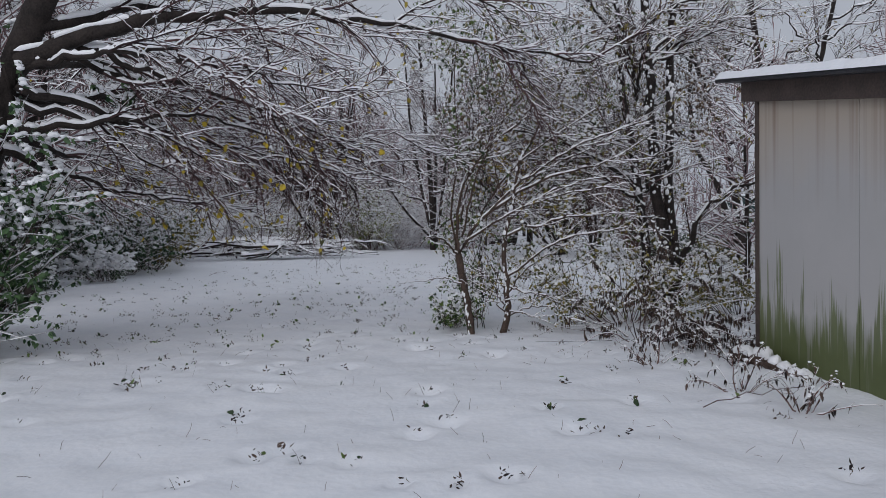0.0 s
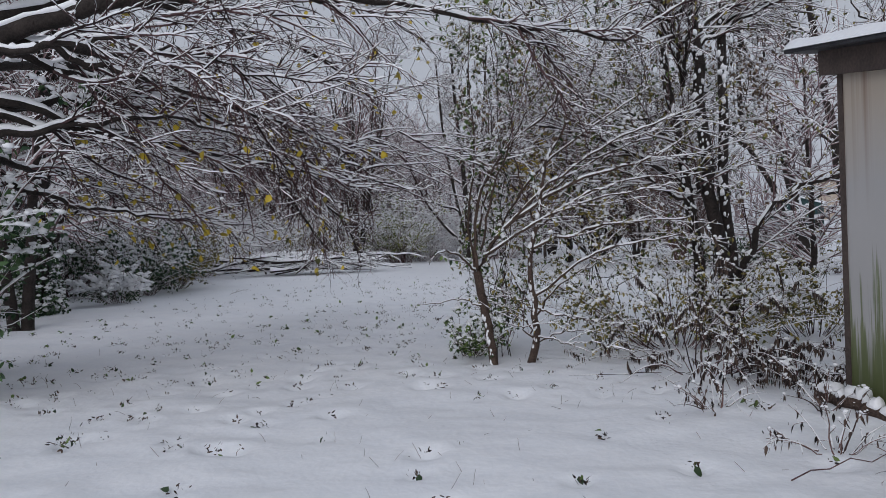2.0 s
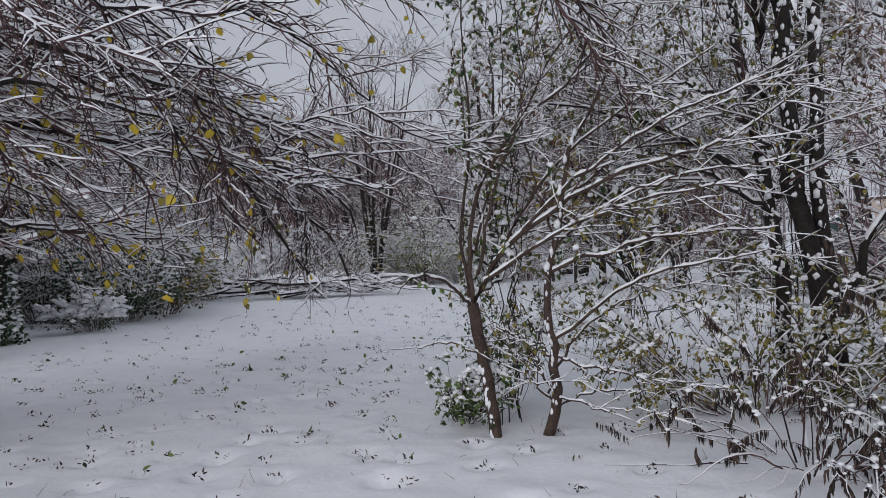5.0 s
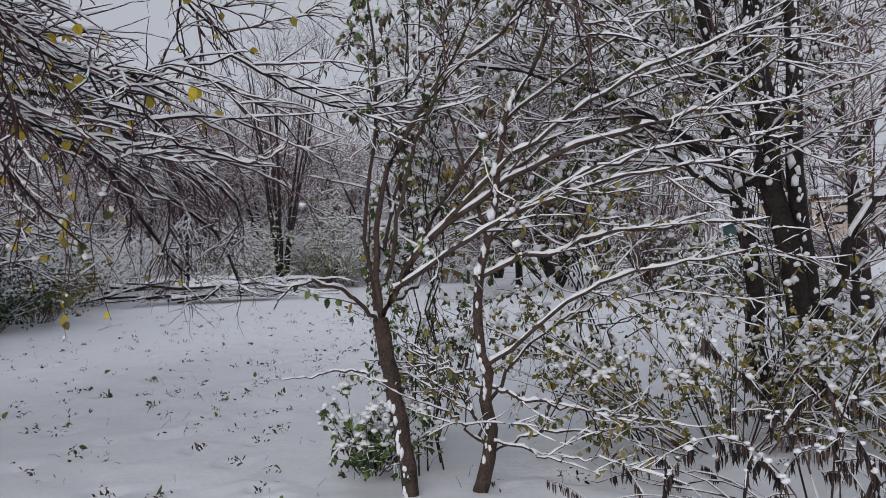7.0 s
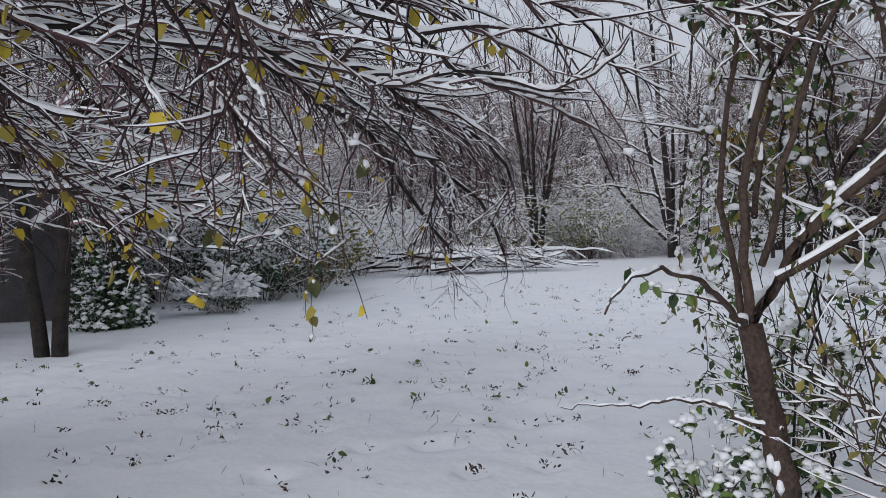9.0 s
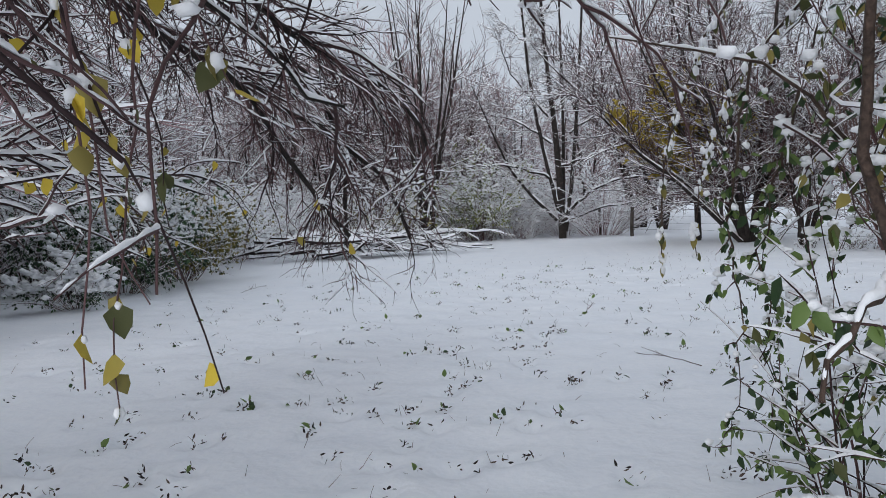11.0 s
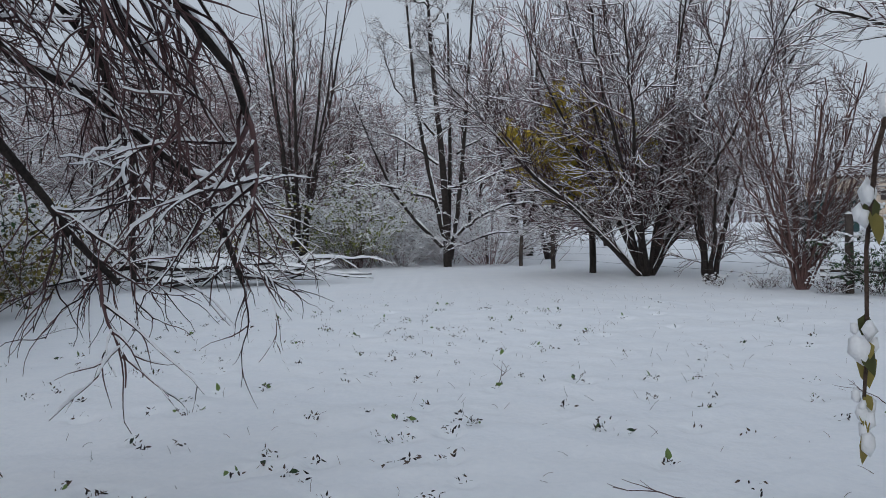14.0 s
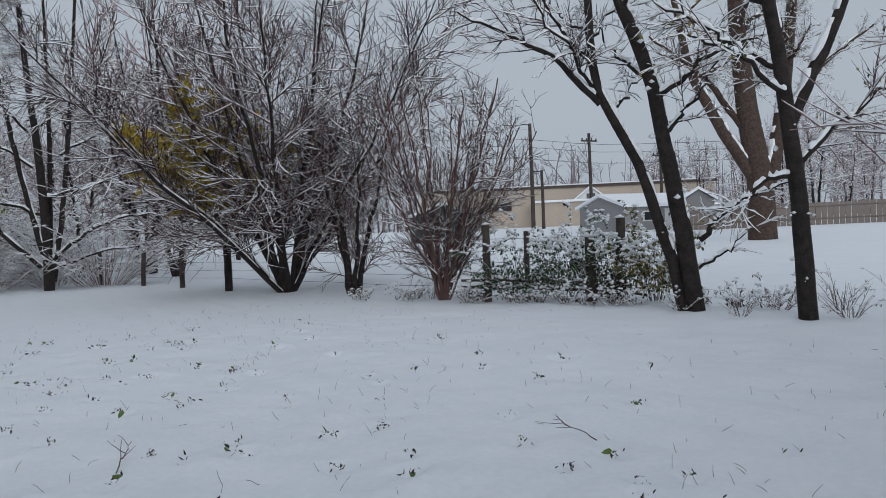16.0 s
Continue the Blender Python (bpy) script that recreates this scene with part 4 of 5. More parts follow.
def climbing_vine(label, x0, x1, y0, y1, z0, z1, seed, strands, leaves, mix, snow):
    """A mass of vine over the small trees: stems from the ground, hanging strands, small leaves with snow on them."""
    rng = np.random.default_rng(seed)
    ob = thing("climbing_vine", label, "vine", "vines over the small trees")
    mx, my = (x0 + x1) / 2, (y0 + y1) / 2
    for k in range(4):
        fx, fy = rng.uniform(mx, x1), rng.uniform(y0, my)
        S = limb([(fx * 0.6 + mx * 0.4, fy, -0.05), (mx + rng.uniform(0, 0.3), my, z0 + 0.3), (fx, fy, (z0 + z1) / 2), (rng.uniform(mx, x1), my, z1)], 0.0065, 0.004, 24, 0.03, rng)
        np_part("stem", *tubes(*S, 6), BARK, ob)
    u = rng.random((strands, 3)) ** np.array([1, 1, 0.7])
    P0 = np.array([x0, y0, z0]) + u * np.array([x1 - x0, y1 - y0, z1 - z0])
    PP = grown(P0, rng.normal(0, 1, (strands, 3)) * [1, 0.8, 0.6], rng.uniform(0.5, 1.6, strands), 14, np.full(strands, -1.6), 0.2, rng)
    ok = clear_right(PP) & (PP[..., 2].min(1) > 0.05)
    PP = PP[ok]
    RR = np.linspace(1, 0.4, 14)[None] * rng.uniform(0.0022, 0.0048, (len(PP), 1))
    A = offshoots(PP, RR, strands * 4, rng, (0.05, 1), (30, 80), (0.1, 0.4), 0.2, 0.7, 0.0013, 7, -0.8, 0.22, 0.1, clear_right)
    np_part("shoot_tangle", *joined([tubes(PP, RR, 4), tubes(*A, 3)]), TWIG, ob)
    np_part("snow_cover", *joined([ridges(PP, RR, rng, 0.009), ridges(*A, rng, 0.006)]), SNOW_FINE, ob)
    q = sample(A[0], leaves, rng)
    patch = np.sin(q[:, 0] * 3.1 + seed) + np.sin(q[:, 2] * 2.6 + q[:, 0]) + rng.normal(0, 0.7, leaves)
    lot = np.argsort(patch)
    a, b = int(leaves * mix[0]), int(leaves * (mix[0] + mix[1]))
    for cut, mat, say in ((lot[:a], LEAF_OLIVE, "olive leaves"), (lot[a:b], LEAF_GREEN, "green leaves"), (lot[b:], LEAF_BROWN, "brown withered leaves")):
        np_part("foliage", *leaf_cards(q[cut], 0.056, rng, 0.8, 0.5, True), mat, ob, say)
    w = q[rng.random(leaves) < snow]
    np_part("snow_load", *clumps(w + [0, 0, 0.018], 0.034, rng, 0.75, True), SNOW_FINE, ob, "lumps of snow on the leaves")


arching_tree_left()
arching_tree_right()
dark_cluster_tree()
climbing_vine("tangled vine with small olive leaves and snow over small trees", 0.75, 2.5, 10.9, 12.1, 1.5, 4.9, 24, 170, 4200, (0.45, 0.3), 0.3)
climbing_vine("thin leafy vine dotted with snow on a small tree", 0.1, 0.85, 10.5, 11.4, 1.3, 4.9, 25, 70, 1500, (0.4, 0.4), 0.38)
climbing_vine("brownish vine with withered leaves and snow behind dark trunks", 2.3, 4.8, 11.8, 13.0, 1.6, 5.2, 26, 180, 4000, (0.35, 0.15), 0.4)
climbing_vine("low thin vine with snowy leaves between small trees", 0.9, 2.6, 10.7, 11.6, 0.5, 1.5, 27, 36, 700, (0.45, 0.25), 0.6)

# ---- shrubs ----


def shrub(name, label, centre, size, rng, shoots=40, leaves=2500, leaf=0.05, mat=LEAF_GREEN, clump=600, clump_size=0.04, twig=TWIG, droop=-0.6, hang=0.5, wide=0.55, category="shrub", group="", lane=True, base=0.35, fine=8, snow=1.0, crest=2):
    """A shrub of arching shoots from a loose base, with leaves and lumps of snow on its upper side."""
    ob = thing(name, label, category, group, at=(centre[0], centre[1], 0 if len(centre) < 3 else centre[2]))
    sx, sy, sz = size
    a = rng.uniform(0, 6.28, shoots)
    rad = np.sqrt(rng.random(shoots))
    p0 = np.stack([np.cos(a) * rad * sx * base, np.sin(a) * rad * sy * base, np.full(shoots, 0.0)], 1)
    d0 = np.stack([np.cos(a) * rad * sx, np.sin(a) * rad * sy, np.full(shoots, sz) * rng.uniform(0.7, 1.5, shoots)], 1)
    L = rng.uniform(0.7, 1.25, shoots) * np.linalg.norm(d0, axis=1)
    PP = grown(p0, d0, L, 10, np.full(shoots, droop), 0.06, rng)
    PP[..., 2] = np.maximum(PP[..., 2], 0.03)
    world_at = np.array([centre[0], centre[1], 0.0])
    keep = (lambda C: clear_right(C + world_at)) if lane else None
    PP = PP[keep(PP)] if lane else PP
    RR = np.linspace(1, 0.25, 10)[None] * (0.003 + 0.005 * rng.random((len(PP), 1))) * max(1.0, sz * 0.7)
    A = offshoots(PP, RR, shoots * fine, rng, (0.15, 1), (25, 70), (0.15 * sz, 0.5 * sz), 0.3, 0.6, 0.0016, 5, droop * 0.4, 0.1, 0.1, keep)
    np_part("shoot_tangle", *joined([tubes(PP, RR, 4), tubes(*A, 3)]), twig, ob)
    np_part("snow_cover", *joined([ridges(PP, RR, rng, snow * 0.012 * max(1.0, sz * 0.6)), ridges(*A, rng, snow * 0.007 * max(1.0, sz * 0.6))]), SNOW_FINE, ob)
    if leaves:
        q = sample(A[0], leaves, rng)
        np_part("foliage", *leaf_cards(q, leaf, rng, hang, wide, centre[1] < 13), mat, ob)
    if clump:
        q = sample(A[0], clump * crest, rng)
        top = q[np.argsort(-(q[:, 2] - 0.3 * rng.random(len(q)) * sz))][:clump]
        np_part("snow_load", *clumps(top + [0, 0, 0.02], clump_size, rng, 0.6, centre[1] < 12), SNOW_FINE, ob, "lumps of snow")
    return ob


R = np.random.default_rng(31)
shrub("evergreen_bush", "dense dark green bush with lumps of snow on its leaves", (-5.72, 8.62), (1.1, 1.0, 2.1), R, 80, 10000, 0.078, LEAF_EVER, 4800, 0.05, lane=False, fine=10, snow=1.6)
shrub("evergreen_bush", "low dark green bush heavy with snow", (-6.6, 10.3), (0.7, 0.7, 0.8), R, 40, 3000, 0.06, LEAF_DARK, 700, 0.045, lane=False)
shrub("ivy_shrub", "low dark green ivy at the foot of a small tree", (0.2, 10.55), (0.3, 0.34, 0.42), R, 30, 950, 0.048, LEAF_GREEN, 520, 0.03)
shrub("ivy_shrub", "hanging green leafy vine with snow on its leaves", (0.58, 11.4), (0.36, 0.36, 1.1), R, 13, 700, 0.055, LEAF_GREEN, 380, 0.03)
shrub("withered_bush", "drooping bush with dark withered leaves and snowy arching shoots", (2.55, 9.1), (1.2, 1.2, 0.85), R, 44, 4300, 0.066, LEAF_DEAD, 300, 0.022, TWIG, -2.2, 6.0, 0.17, fine=6, snow=0.2)
shrub("withered_bush", "drooping bush with dark withered leaves beside the shed", (3.3, 8.6), (0.6, 0.5, 0.45), R, 22, 420, 0.08, LEAF_DEAD, 160, 0.026, TWIG, -1.7, 6.0, 0.2, fine=6, snow=0.3)
shrub("leafy_shrub", "grey-green shrub half covered in snow under dark trunks", (2.7, 10.7), (1.4, 0.7, 0.95), R, 56, 3600, 0.046, LEAF_OLIVE, 1300, 0.026)
shrub("leafy_shrub", "grey-green shrub half covered in snow beyond the shed", (4.6, 11.3), (1.1, 0.8, 0.9), R, 45, 2200, 0.05, LEAF_OLIVE, 600, 0.04)
for x, y, s in ((3.0, 7.45, 0.3), (2.55, 6.3, 0.32), (2.75, 5.6, 0.3), (2.2, 7.6, 0.35)):
    shrub("dead_weed", "low withered weed poking out of the snow by the shed", (x, y), (s, s, s * 0.9), R, 12, 60, 0.06, LEAF_DEAD, 30, 0.02, TWIG_RED, -0.9, 2.0, 0.3, "weed", "withered weeds", fine=4, snow=0.35)

# ivy-clad pair of trees at the edge of the wood


def ivy_tree(x, y, lean, h, seed):
    rng = np.random.default_rng(seed)
    ob = thing("ivy_clad_tree", "dark leaning tree with snowy ivy round its trunk", "tree", "trees at the wood's edge", at=(x, y, 0))
    T = [limb([(0, 0, -0.1), (lean * 0.3, 0.1, h * 0.25), (lean * 0.2, 0.1, h * 0.5), (lean, 0.3, h)], 0.24, 0.1, 14, 0.03, rng)]
    spec = []
    for k in range(12):
        z0 = rng.uniform(1.4, h * 0.9)
        a = rng.uniform(-1.6, 1.0)
        s = np.array([lean * z0 / h * 0.6, 0.1, z0])
        e = s + np.array([math.cos(a) * 3.4, math.sin(a) * 2.5, 0.5 + rng.normal(0, 0.4)])
        spec.append(([s, (s + e) / 2 + [0, 0, 0.5], e], 0.06))
    limbs = [limb(p, r, r * 0.2, 12, 0.05, rng) for p, r in spec]
    PP, RR = np.concatenate([a for a, _ in limbs]), np.concatenate([b for _, b in limbs])
    A = offshoots(PP, RR, 170, rng, (0.15, 1), (25, 60), (0.6, 1.8), 0.3, 0.55, 0.004, 7, -0.1, 0.09, 0.2)
    B = offshoots(*A, 1200, rng, (0.1, 1), (25, 60), (0.3, 0.8), 0.3, 0.7, 0.003, 5, -0.1, 0.09, 0.2)
    dressed(ob, T, limbs, [A, B], rng, BARK, TWIG, 0.02)
    n = 2200
    u = rng.random(n) ** 1.6
    a = rng.uniform(0, 6.28, n)
    rr = rng.uniform(0.25, 0.75, n) * (1 - 0.4 * u)
    q = np.stack([np.cos(a) * rr, np.sin(a) * rr, 0.05 + u * 2.3], 1)
    np_part("foliage", *leaf_cards(q, 0.09, rng, 0.5, 0.7), LEAF_DARK, ob, "dark ivy leaves")
    np_part("snow_load", *clumps(q[::3] + [0, 0, 0.03], 0.07, rng), SNOW_FINE, ob)


ivy_tree(-10.15, 18.7, 0.9, 8.0, 41)
ivy_tree(-11.3, 19.6, -0.6, 8.5, 42)
shrub("snowy_bush", "low bush bowed under a thick load of snow", (-9.3, 21.2), (0.9, 0.8, 0.75), R, 40, 1500, 0.06, LEAF_DARK, 2000, 0.075, lane=False)
for x, y, sx, sz, m, lab in ((-10.0, 23.8, 1.4, 1.6, LEAF_DARK, "dark green"), (-10.2, 26.6, 1.7, 1.9, LEAF_OLIVE, "olive green"), (-11.6, 29.6, 2.0, 2.1, LEAF_OLIVE, "olive green"), (-12.6, 24.5, 1.8, 2.4, LEAF_DARK, "dark green"), (-8.2, 40.0, 1.8, 1.8, LEAF_OLIVE, "olive green"), (-3.9, 43.0, 2.2, 2.9, LEAF_LIME, "yellow-green")):
    shrub("leafy_thicket", lab + " thicket dusted with snow at the wood's edge", (x, y), (sx, sx * 0.9, sz), R, 60, 3600, 0.11, m, 2600, 0.06, lane=False, group="thickets at the wood's edge", fine=9, snow=1.6)

pile = thing("brush_pile", "heap of fallen snow-covered limbs at the edge of the wood", "brush pile")
rp = np.random.default_rng(51)
PPp = np.concatenate([limb([(-8.8 + rp.normal(0, 1.6), 34.5 + rp.normal(0, 1.0), rp.uniform(0.05, 0.9)), (-7.0 + rp.normal(0, 1.5), 34.0 + rp.normal(0, 1.0), rp.uniform(0.3, 1.1)), (-5.2 + rp.normal(0, 1.4), 34.2 + rp.normal(0, 1.0), rp.uniform(0.05, 0.7))], 0.06, 0.02, 10, 0.04, rp)[0] for _ in range(34)])
RRp = np.linspace(1, 0.3, 10)[None] * rp.uniform(0.02, 0.075, (34, 1))
Ap = offshoots(PPp, RRp, 500, rp, (0.1, 1), (25, 60), (0.4, 1.4), 0.3, 0.6, 0.004, 6, 0.0, 0.1, 0.2)
for i in range(len(PPp)):
    np_part("limb", *tubes(PPp[i:i + 1], RRp[i:i + 1], 6), BARK, pile)
np_part("crown", *tubes(*Ap, 3), TWIG, pile)
np_part("snow_cover", *joined([ridges(*denser(PPp, RRp, 3), rp, 0.07, True), ridges(*Ap, rp, 0.035)]), SNOW_FINE, pile)

# ---- trees along the fence ----


def fan_tree(name, label, x, y, stems, h, spread, r, seed, n1, n2, n3, bark=BARK_GREY, twig=TWIG, depth=0.018, rise=0.25, category="tree", group="", fine=0.004, splay=1.0, low=0.0, z=None, angle=(30, 70), pts=(9, 6), bare=0, bow=(0.18, 0.5), hmin=0.75, dome=0.0):
    """A tree of several stems fanning out from one foot."""
    rng = np.random.default_rng(seed)
    ob = thing(name, label, category, group, at=(x, y, ground_z(x, y) if z is None else z))
    T = []
    for k in range(stems):
        a = 6.28 * k / stems + rng.normal(0, 0.3)
        s = spread * rng.uniform(0.35, 1.0) * splay
        hh = h * rng.uniform(hmin, 1.0)
        if dome:
            lean = radians(dome) * math.sqrt((k * 7 % stems + 0.5) / stems)
            s, hh = h * math.sin(lean) * rng.uniform(0.85, 1.1), h * math.cos(lean) * rng.uniform(0.9, 1.08)
        c = np.array([math.cos(a), math.sin(a) * 0.8, 0])
        b = c * r * 0.9 if stems > 1 else c * 0
        T.append(limb([b + [0, 0, -0.15], b + c * s * bow[0] + [0, 0, hh * 0.2], b + c * s * bow[1] + [0, 0, hh * 0.5], b + c * s + [0, 0, hh]], r * rng.uniform(0.7, 1.0), 0.012, 14, 0.03, rng))
    PP, RR = np.concatenate([a for a, _ in T]), np.concatenate([b for _, b in T])
    A = offshoots(PP, RR, n1, rng, (0.12 + low, 1), angle, (0.18 * h, 0.36 * h), 0.6, 0.5, fine, pts[0], rise, 0.06, 0.1)
    B = offshoots(*A, n2, rng, (0.1, 1), (25, 60), (0.09 * h, 0.2 * h), 0.4, 0.6, fine * 0.85, pts[1], rise, 0.07, 0.1)
    tw = [A, B]
    if n3:
        tw.append(offshoots(*B, n3, rng, (0.1, 1), (25, 60), (0.03 * h, 0.09 * h), 0.3, 0.7, fine * 0.7, 3, rise * 0.5, 0.06, 0.1))
    dressed(ob, T, [], tw, rng, bark, twig, depth, 8, bare=bare)
    return ob


fan_tree("spreading_tree", "broad bare tree with many stems fanning from one foot", 5.6, 33.6, 17, 9.4, 5.6, 0.095, 67, 290, 3300, 8500, BARK, TWIG, 0.014, 0.2, fine=0.0062, bow=(0.2, 0.56), bare=3, angle=(26, 62), dome=48)
fan_tree("woodland_tree", "tall dark many-stemmed bare tree beyond the clearing", -6.1, 41.5, 8, 13.5, 3.0, 0.11, 68, 60, 380, 500, BARK, TWIG, 0.014, 0.25, group="trees of the wood", fine=0.006, bow=(0.15, 0.5), angle=(22, 60), bare=2)
fan_tree("small_bare_tree", "small bare multi-stemmed tree dusted with snow", 6.6, 31.2, 5, 4.5, 1.2, 0.11, 62, 60, 500, 700, BARK, TWIG_RED, 0.01, 0.2, fine=0.005, bare=2)
fan_tree("bare_shrub", "tall bare reddish shrub of many thin upright stems", 7.3, 27.7, 26, 4.8, 2.3, 0.035, 63, 150, 1300, 2000, TWIG_RED, TWIG_RED, 0.008, 0.3, "shrub", fine=0.004, bare=2)
shrub("snow_thicket", "tangle of bare arching shoots loaded with snow", (1.6, 42.8), (2.6, 1.6, 2.4), R, 90, 500, 0.08, LEAF_DEAD, 500, 0.06, TWIG_FAR, -0.9, lane=False, fine=12, snow=2.2)
yl = shrub("yellow_tree", "small tree still holding yellow-olive leaves behind bare boughs", (4.4, 35.6, 2.0), (1.75, 1.3, 2.3), R, 80, 30000, 0.15, LEAF_YELLOW, 100, 0.05, TWIG, -0.3, lane=False, category="tree", snow=0.3)
np_part("trunk", *tubes(*limb([(0, 0, -2.2), (0.05, 0, 0.4), (0.0, 0.1, 2.5)], 0.12, 0.05, 8, 0.02), 7), BARK, yl)


def trunk_tree(name, label, x, y, trunks, limbs_spec, seed, n1, n2, bark=BARK_GREY, depth=0.03, leaf=0, off=(0.877, -0.48)):
    """A tree given by its trunks and limbs as (sideways, back, height) points from its foot."""
    rng = np.random.default_rng(seed)
    ob = thing(name, label, "tree", "trees by the fence", at=(x, y, ground_z(x, y)))
    ux, uy = off

    def at(p):
        return [(a * ux - b * uy, a * uy + b * ux, c) for a, b, c in p]
    T = [limb(at(p), r0, r1, 18, 0.012, rng) for p, r0, r1 in trunks]
    Lm = [limb(at(p), r, r * 0.2, 14, 0.03, rng) for p, r in limbs_spec]
    for PP, RR in T:
        for k in range(6):
            i = rng.integers(8, 17)
            s = PP[0, i]
            a = rng.uniform(0, 6.28)
            e = s + np.array([math.cos(a) * 2.0, math.sin(a) * 2.0, rng.uniform(0.6, 1.8)])
            Lm.append(limb([s, (s + e) / 2 + [0, 0, -0.1], e], RR[0, i] * 0.45, 0.008, 14, 0.05, rng))
    PP, RR = np.concatenate([a for a, _ in Lm]), np.concatenate([b for _, b in Lm])
    high = PP[:, -1, 2] > 3.0
    A = offshoots(PP[high], RR[high], n1, rng, (0.15, 1), (25, 65), (0.5, 1.6), 0.3, 0.45, 0.0035, 9, 0.0, 0.08, 0.1)
    if not high.all():
        few = offshoots(PP[~high], RR[~high], 9, rng, (0.4, 1), (20, 55), (0.3, 0.9), 0.3, 0.35, 0.0035, 9, 0.1, 0.08, 0.1)
        A = np.concatenate([A[0], few[0]]), np.concatenate([A[1], few[1]])
    B = offshoots(*A, n2, rng, (0.1, 1), (25, 65), (0.15, 0.6), 0.3, 0.55, 0.0026, 6, -0.05, 0.10, 0.1)
    dressed(ob, T, Lm, [A, B], rng, bark, TWIG, depth, 12, lean=0.08)
    q = sample(T[0][0], 50, rng, 0.05)
    np_part("snow_load", *clumps(q + rng.normal(0, 0.12, q.shape) * [1, 1, 0], 0.05, rng, 0.9), SNOW_FINE, ob)
    if leaf:
        np_part("foliage", *leaf_cards(sample(B[0], leaf, rng), 0.07, rng, 0.7), LEAF_OLIVE, ob, "few withered leaves")
    return ob


trunk_tree("twin_trunk_tree", "twin-trunked bare tree with a broad band of snow down one trunk", 9.34, 22.42,
           [([(0, 0, -0.1), (-0.12, 0, 0.9), (-0.39, 0, 2.64), (-0.69, 0, 4.16), (-1.3, 0, 5.7), (-1.9, 0.2, 8.0)], 0.17, 0.07),
            ([(-0.17, 0.05, -0.1), (-0.33, 0.1, 0.8), (-0.9, 0.1, 2.74), (-1.6, 0.1, 3.75), (-1.7, 0.1, 5.7), (-1.5, 0.1, 7.5)], 0.11, 0.05)],
           [([(-1.5, 0.1, 3.6), (-2.2, 0.1, 4.4), (-3.2, 0.0, 4.9), (-3.9, -0.1, 5.2)], 0.07), ([(-1.65, 0.1, 4.3), (-2.1, 0.3, 4.9), (-2.6, 0.3, 5.8)], 0.05),
            ([(0.1, 0, 1.2), (0.55, -0.2, 1.75), (1.1, -0.2, 2.0), (1.7, -0.2, 2.15)], 0.06), ([(0.05, 0, 0.7), (0.45, -0.3, 1.0), (0.85, -0.4, 1.4)], 0.03),
            ([(-0.6, 0, 3.6), (0.3, -0.2, 4.3), (1.2, -0.2, 4.6)], 0.06), ([(-0.5, 0, 3.0), (-0.1, -0.3, 3.4), (0.5, -0.5, 4.4)], 0.04)], 71, 190, 1300, BARK)
trunk_tree("fork_tree", "bare tree with a straight dark trunk forking high up", 9.5, 20.4,
           [([(0, 0, -0.1), (-0.06, 0, 1.2), (-0.2, 0, 3.0), (-0.40, 0, 4.2), (-0.58, 0, 5.4), (-0.9, 0, 8.0)], 0.14, 0.07),
            ([(-0.2, 0, 2.9), (0.12, 0, 3.6), (0.55, 0, 4.4), (0.83, 0, 5.4), (1.3, 0, 7.5)], 0.095, 0.05)],
           [([(-0.1, 0, 2.2), (-0.7, -0.1, 2.1), (-1.2, -0.1, 1.6)], 0.05), ([(-0.1, 0, 2.3), (0.6, 0.1, 2.9), (1.3, 0.2, 3.4), (2.0, 0.2, 3.5)], 0.05),
            ([(-0.2, 0, 3.2), (-0.9, -0.1, 3.9), (-1.9, -0.2, 4.3)], 0.05)], 72, 150, 1200, BARK, leaf=600)
trunk_tree("great_tree", "great old tree with a thick ribbed trunk in the field", 27.0, 35.0,
           [([(0, 0, -0.3), (0.0, 0, 1.2), (-0.1, 0, 3.2), (-0.6, 0, 6.0), (-0.9, 0, 9.5), (-1.0, 0, 14.0)], 0.62, 0.2),
            ([(0.3, 0, 2.4), (0.9, 0, 5.0), (1.3, 0, 8.0), (1.8, 0, 13.0)], 0.36, 0.15),
            ([(-0.4, 0, 2.8), (-1.8, 0, 5.0), (-3.0, 0, 7.5), (-3.6, 0, 11.0)], 0.28, 0.12)],
           [([(-0.5, 0, 4.5), (-2.0, 0.5, 7.0), (-4.5, 0.5, 9.0)], 0.2), ([(0.8, 0, 5.0), (3.0, 0.5, 7.5), (5.0, 0, 9.0)], 0.2)], 73, 300, 2600, BARK_BROWN, leaf=2600)

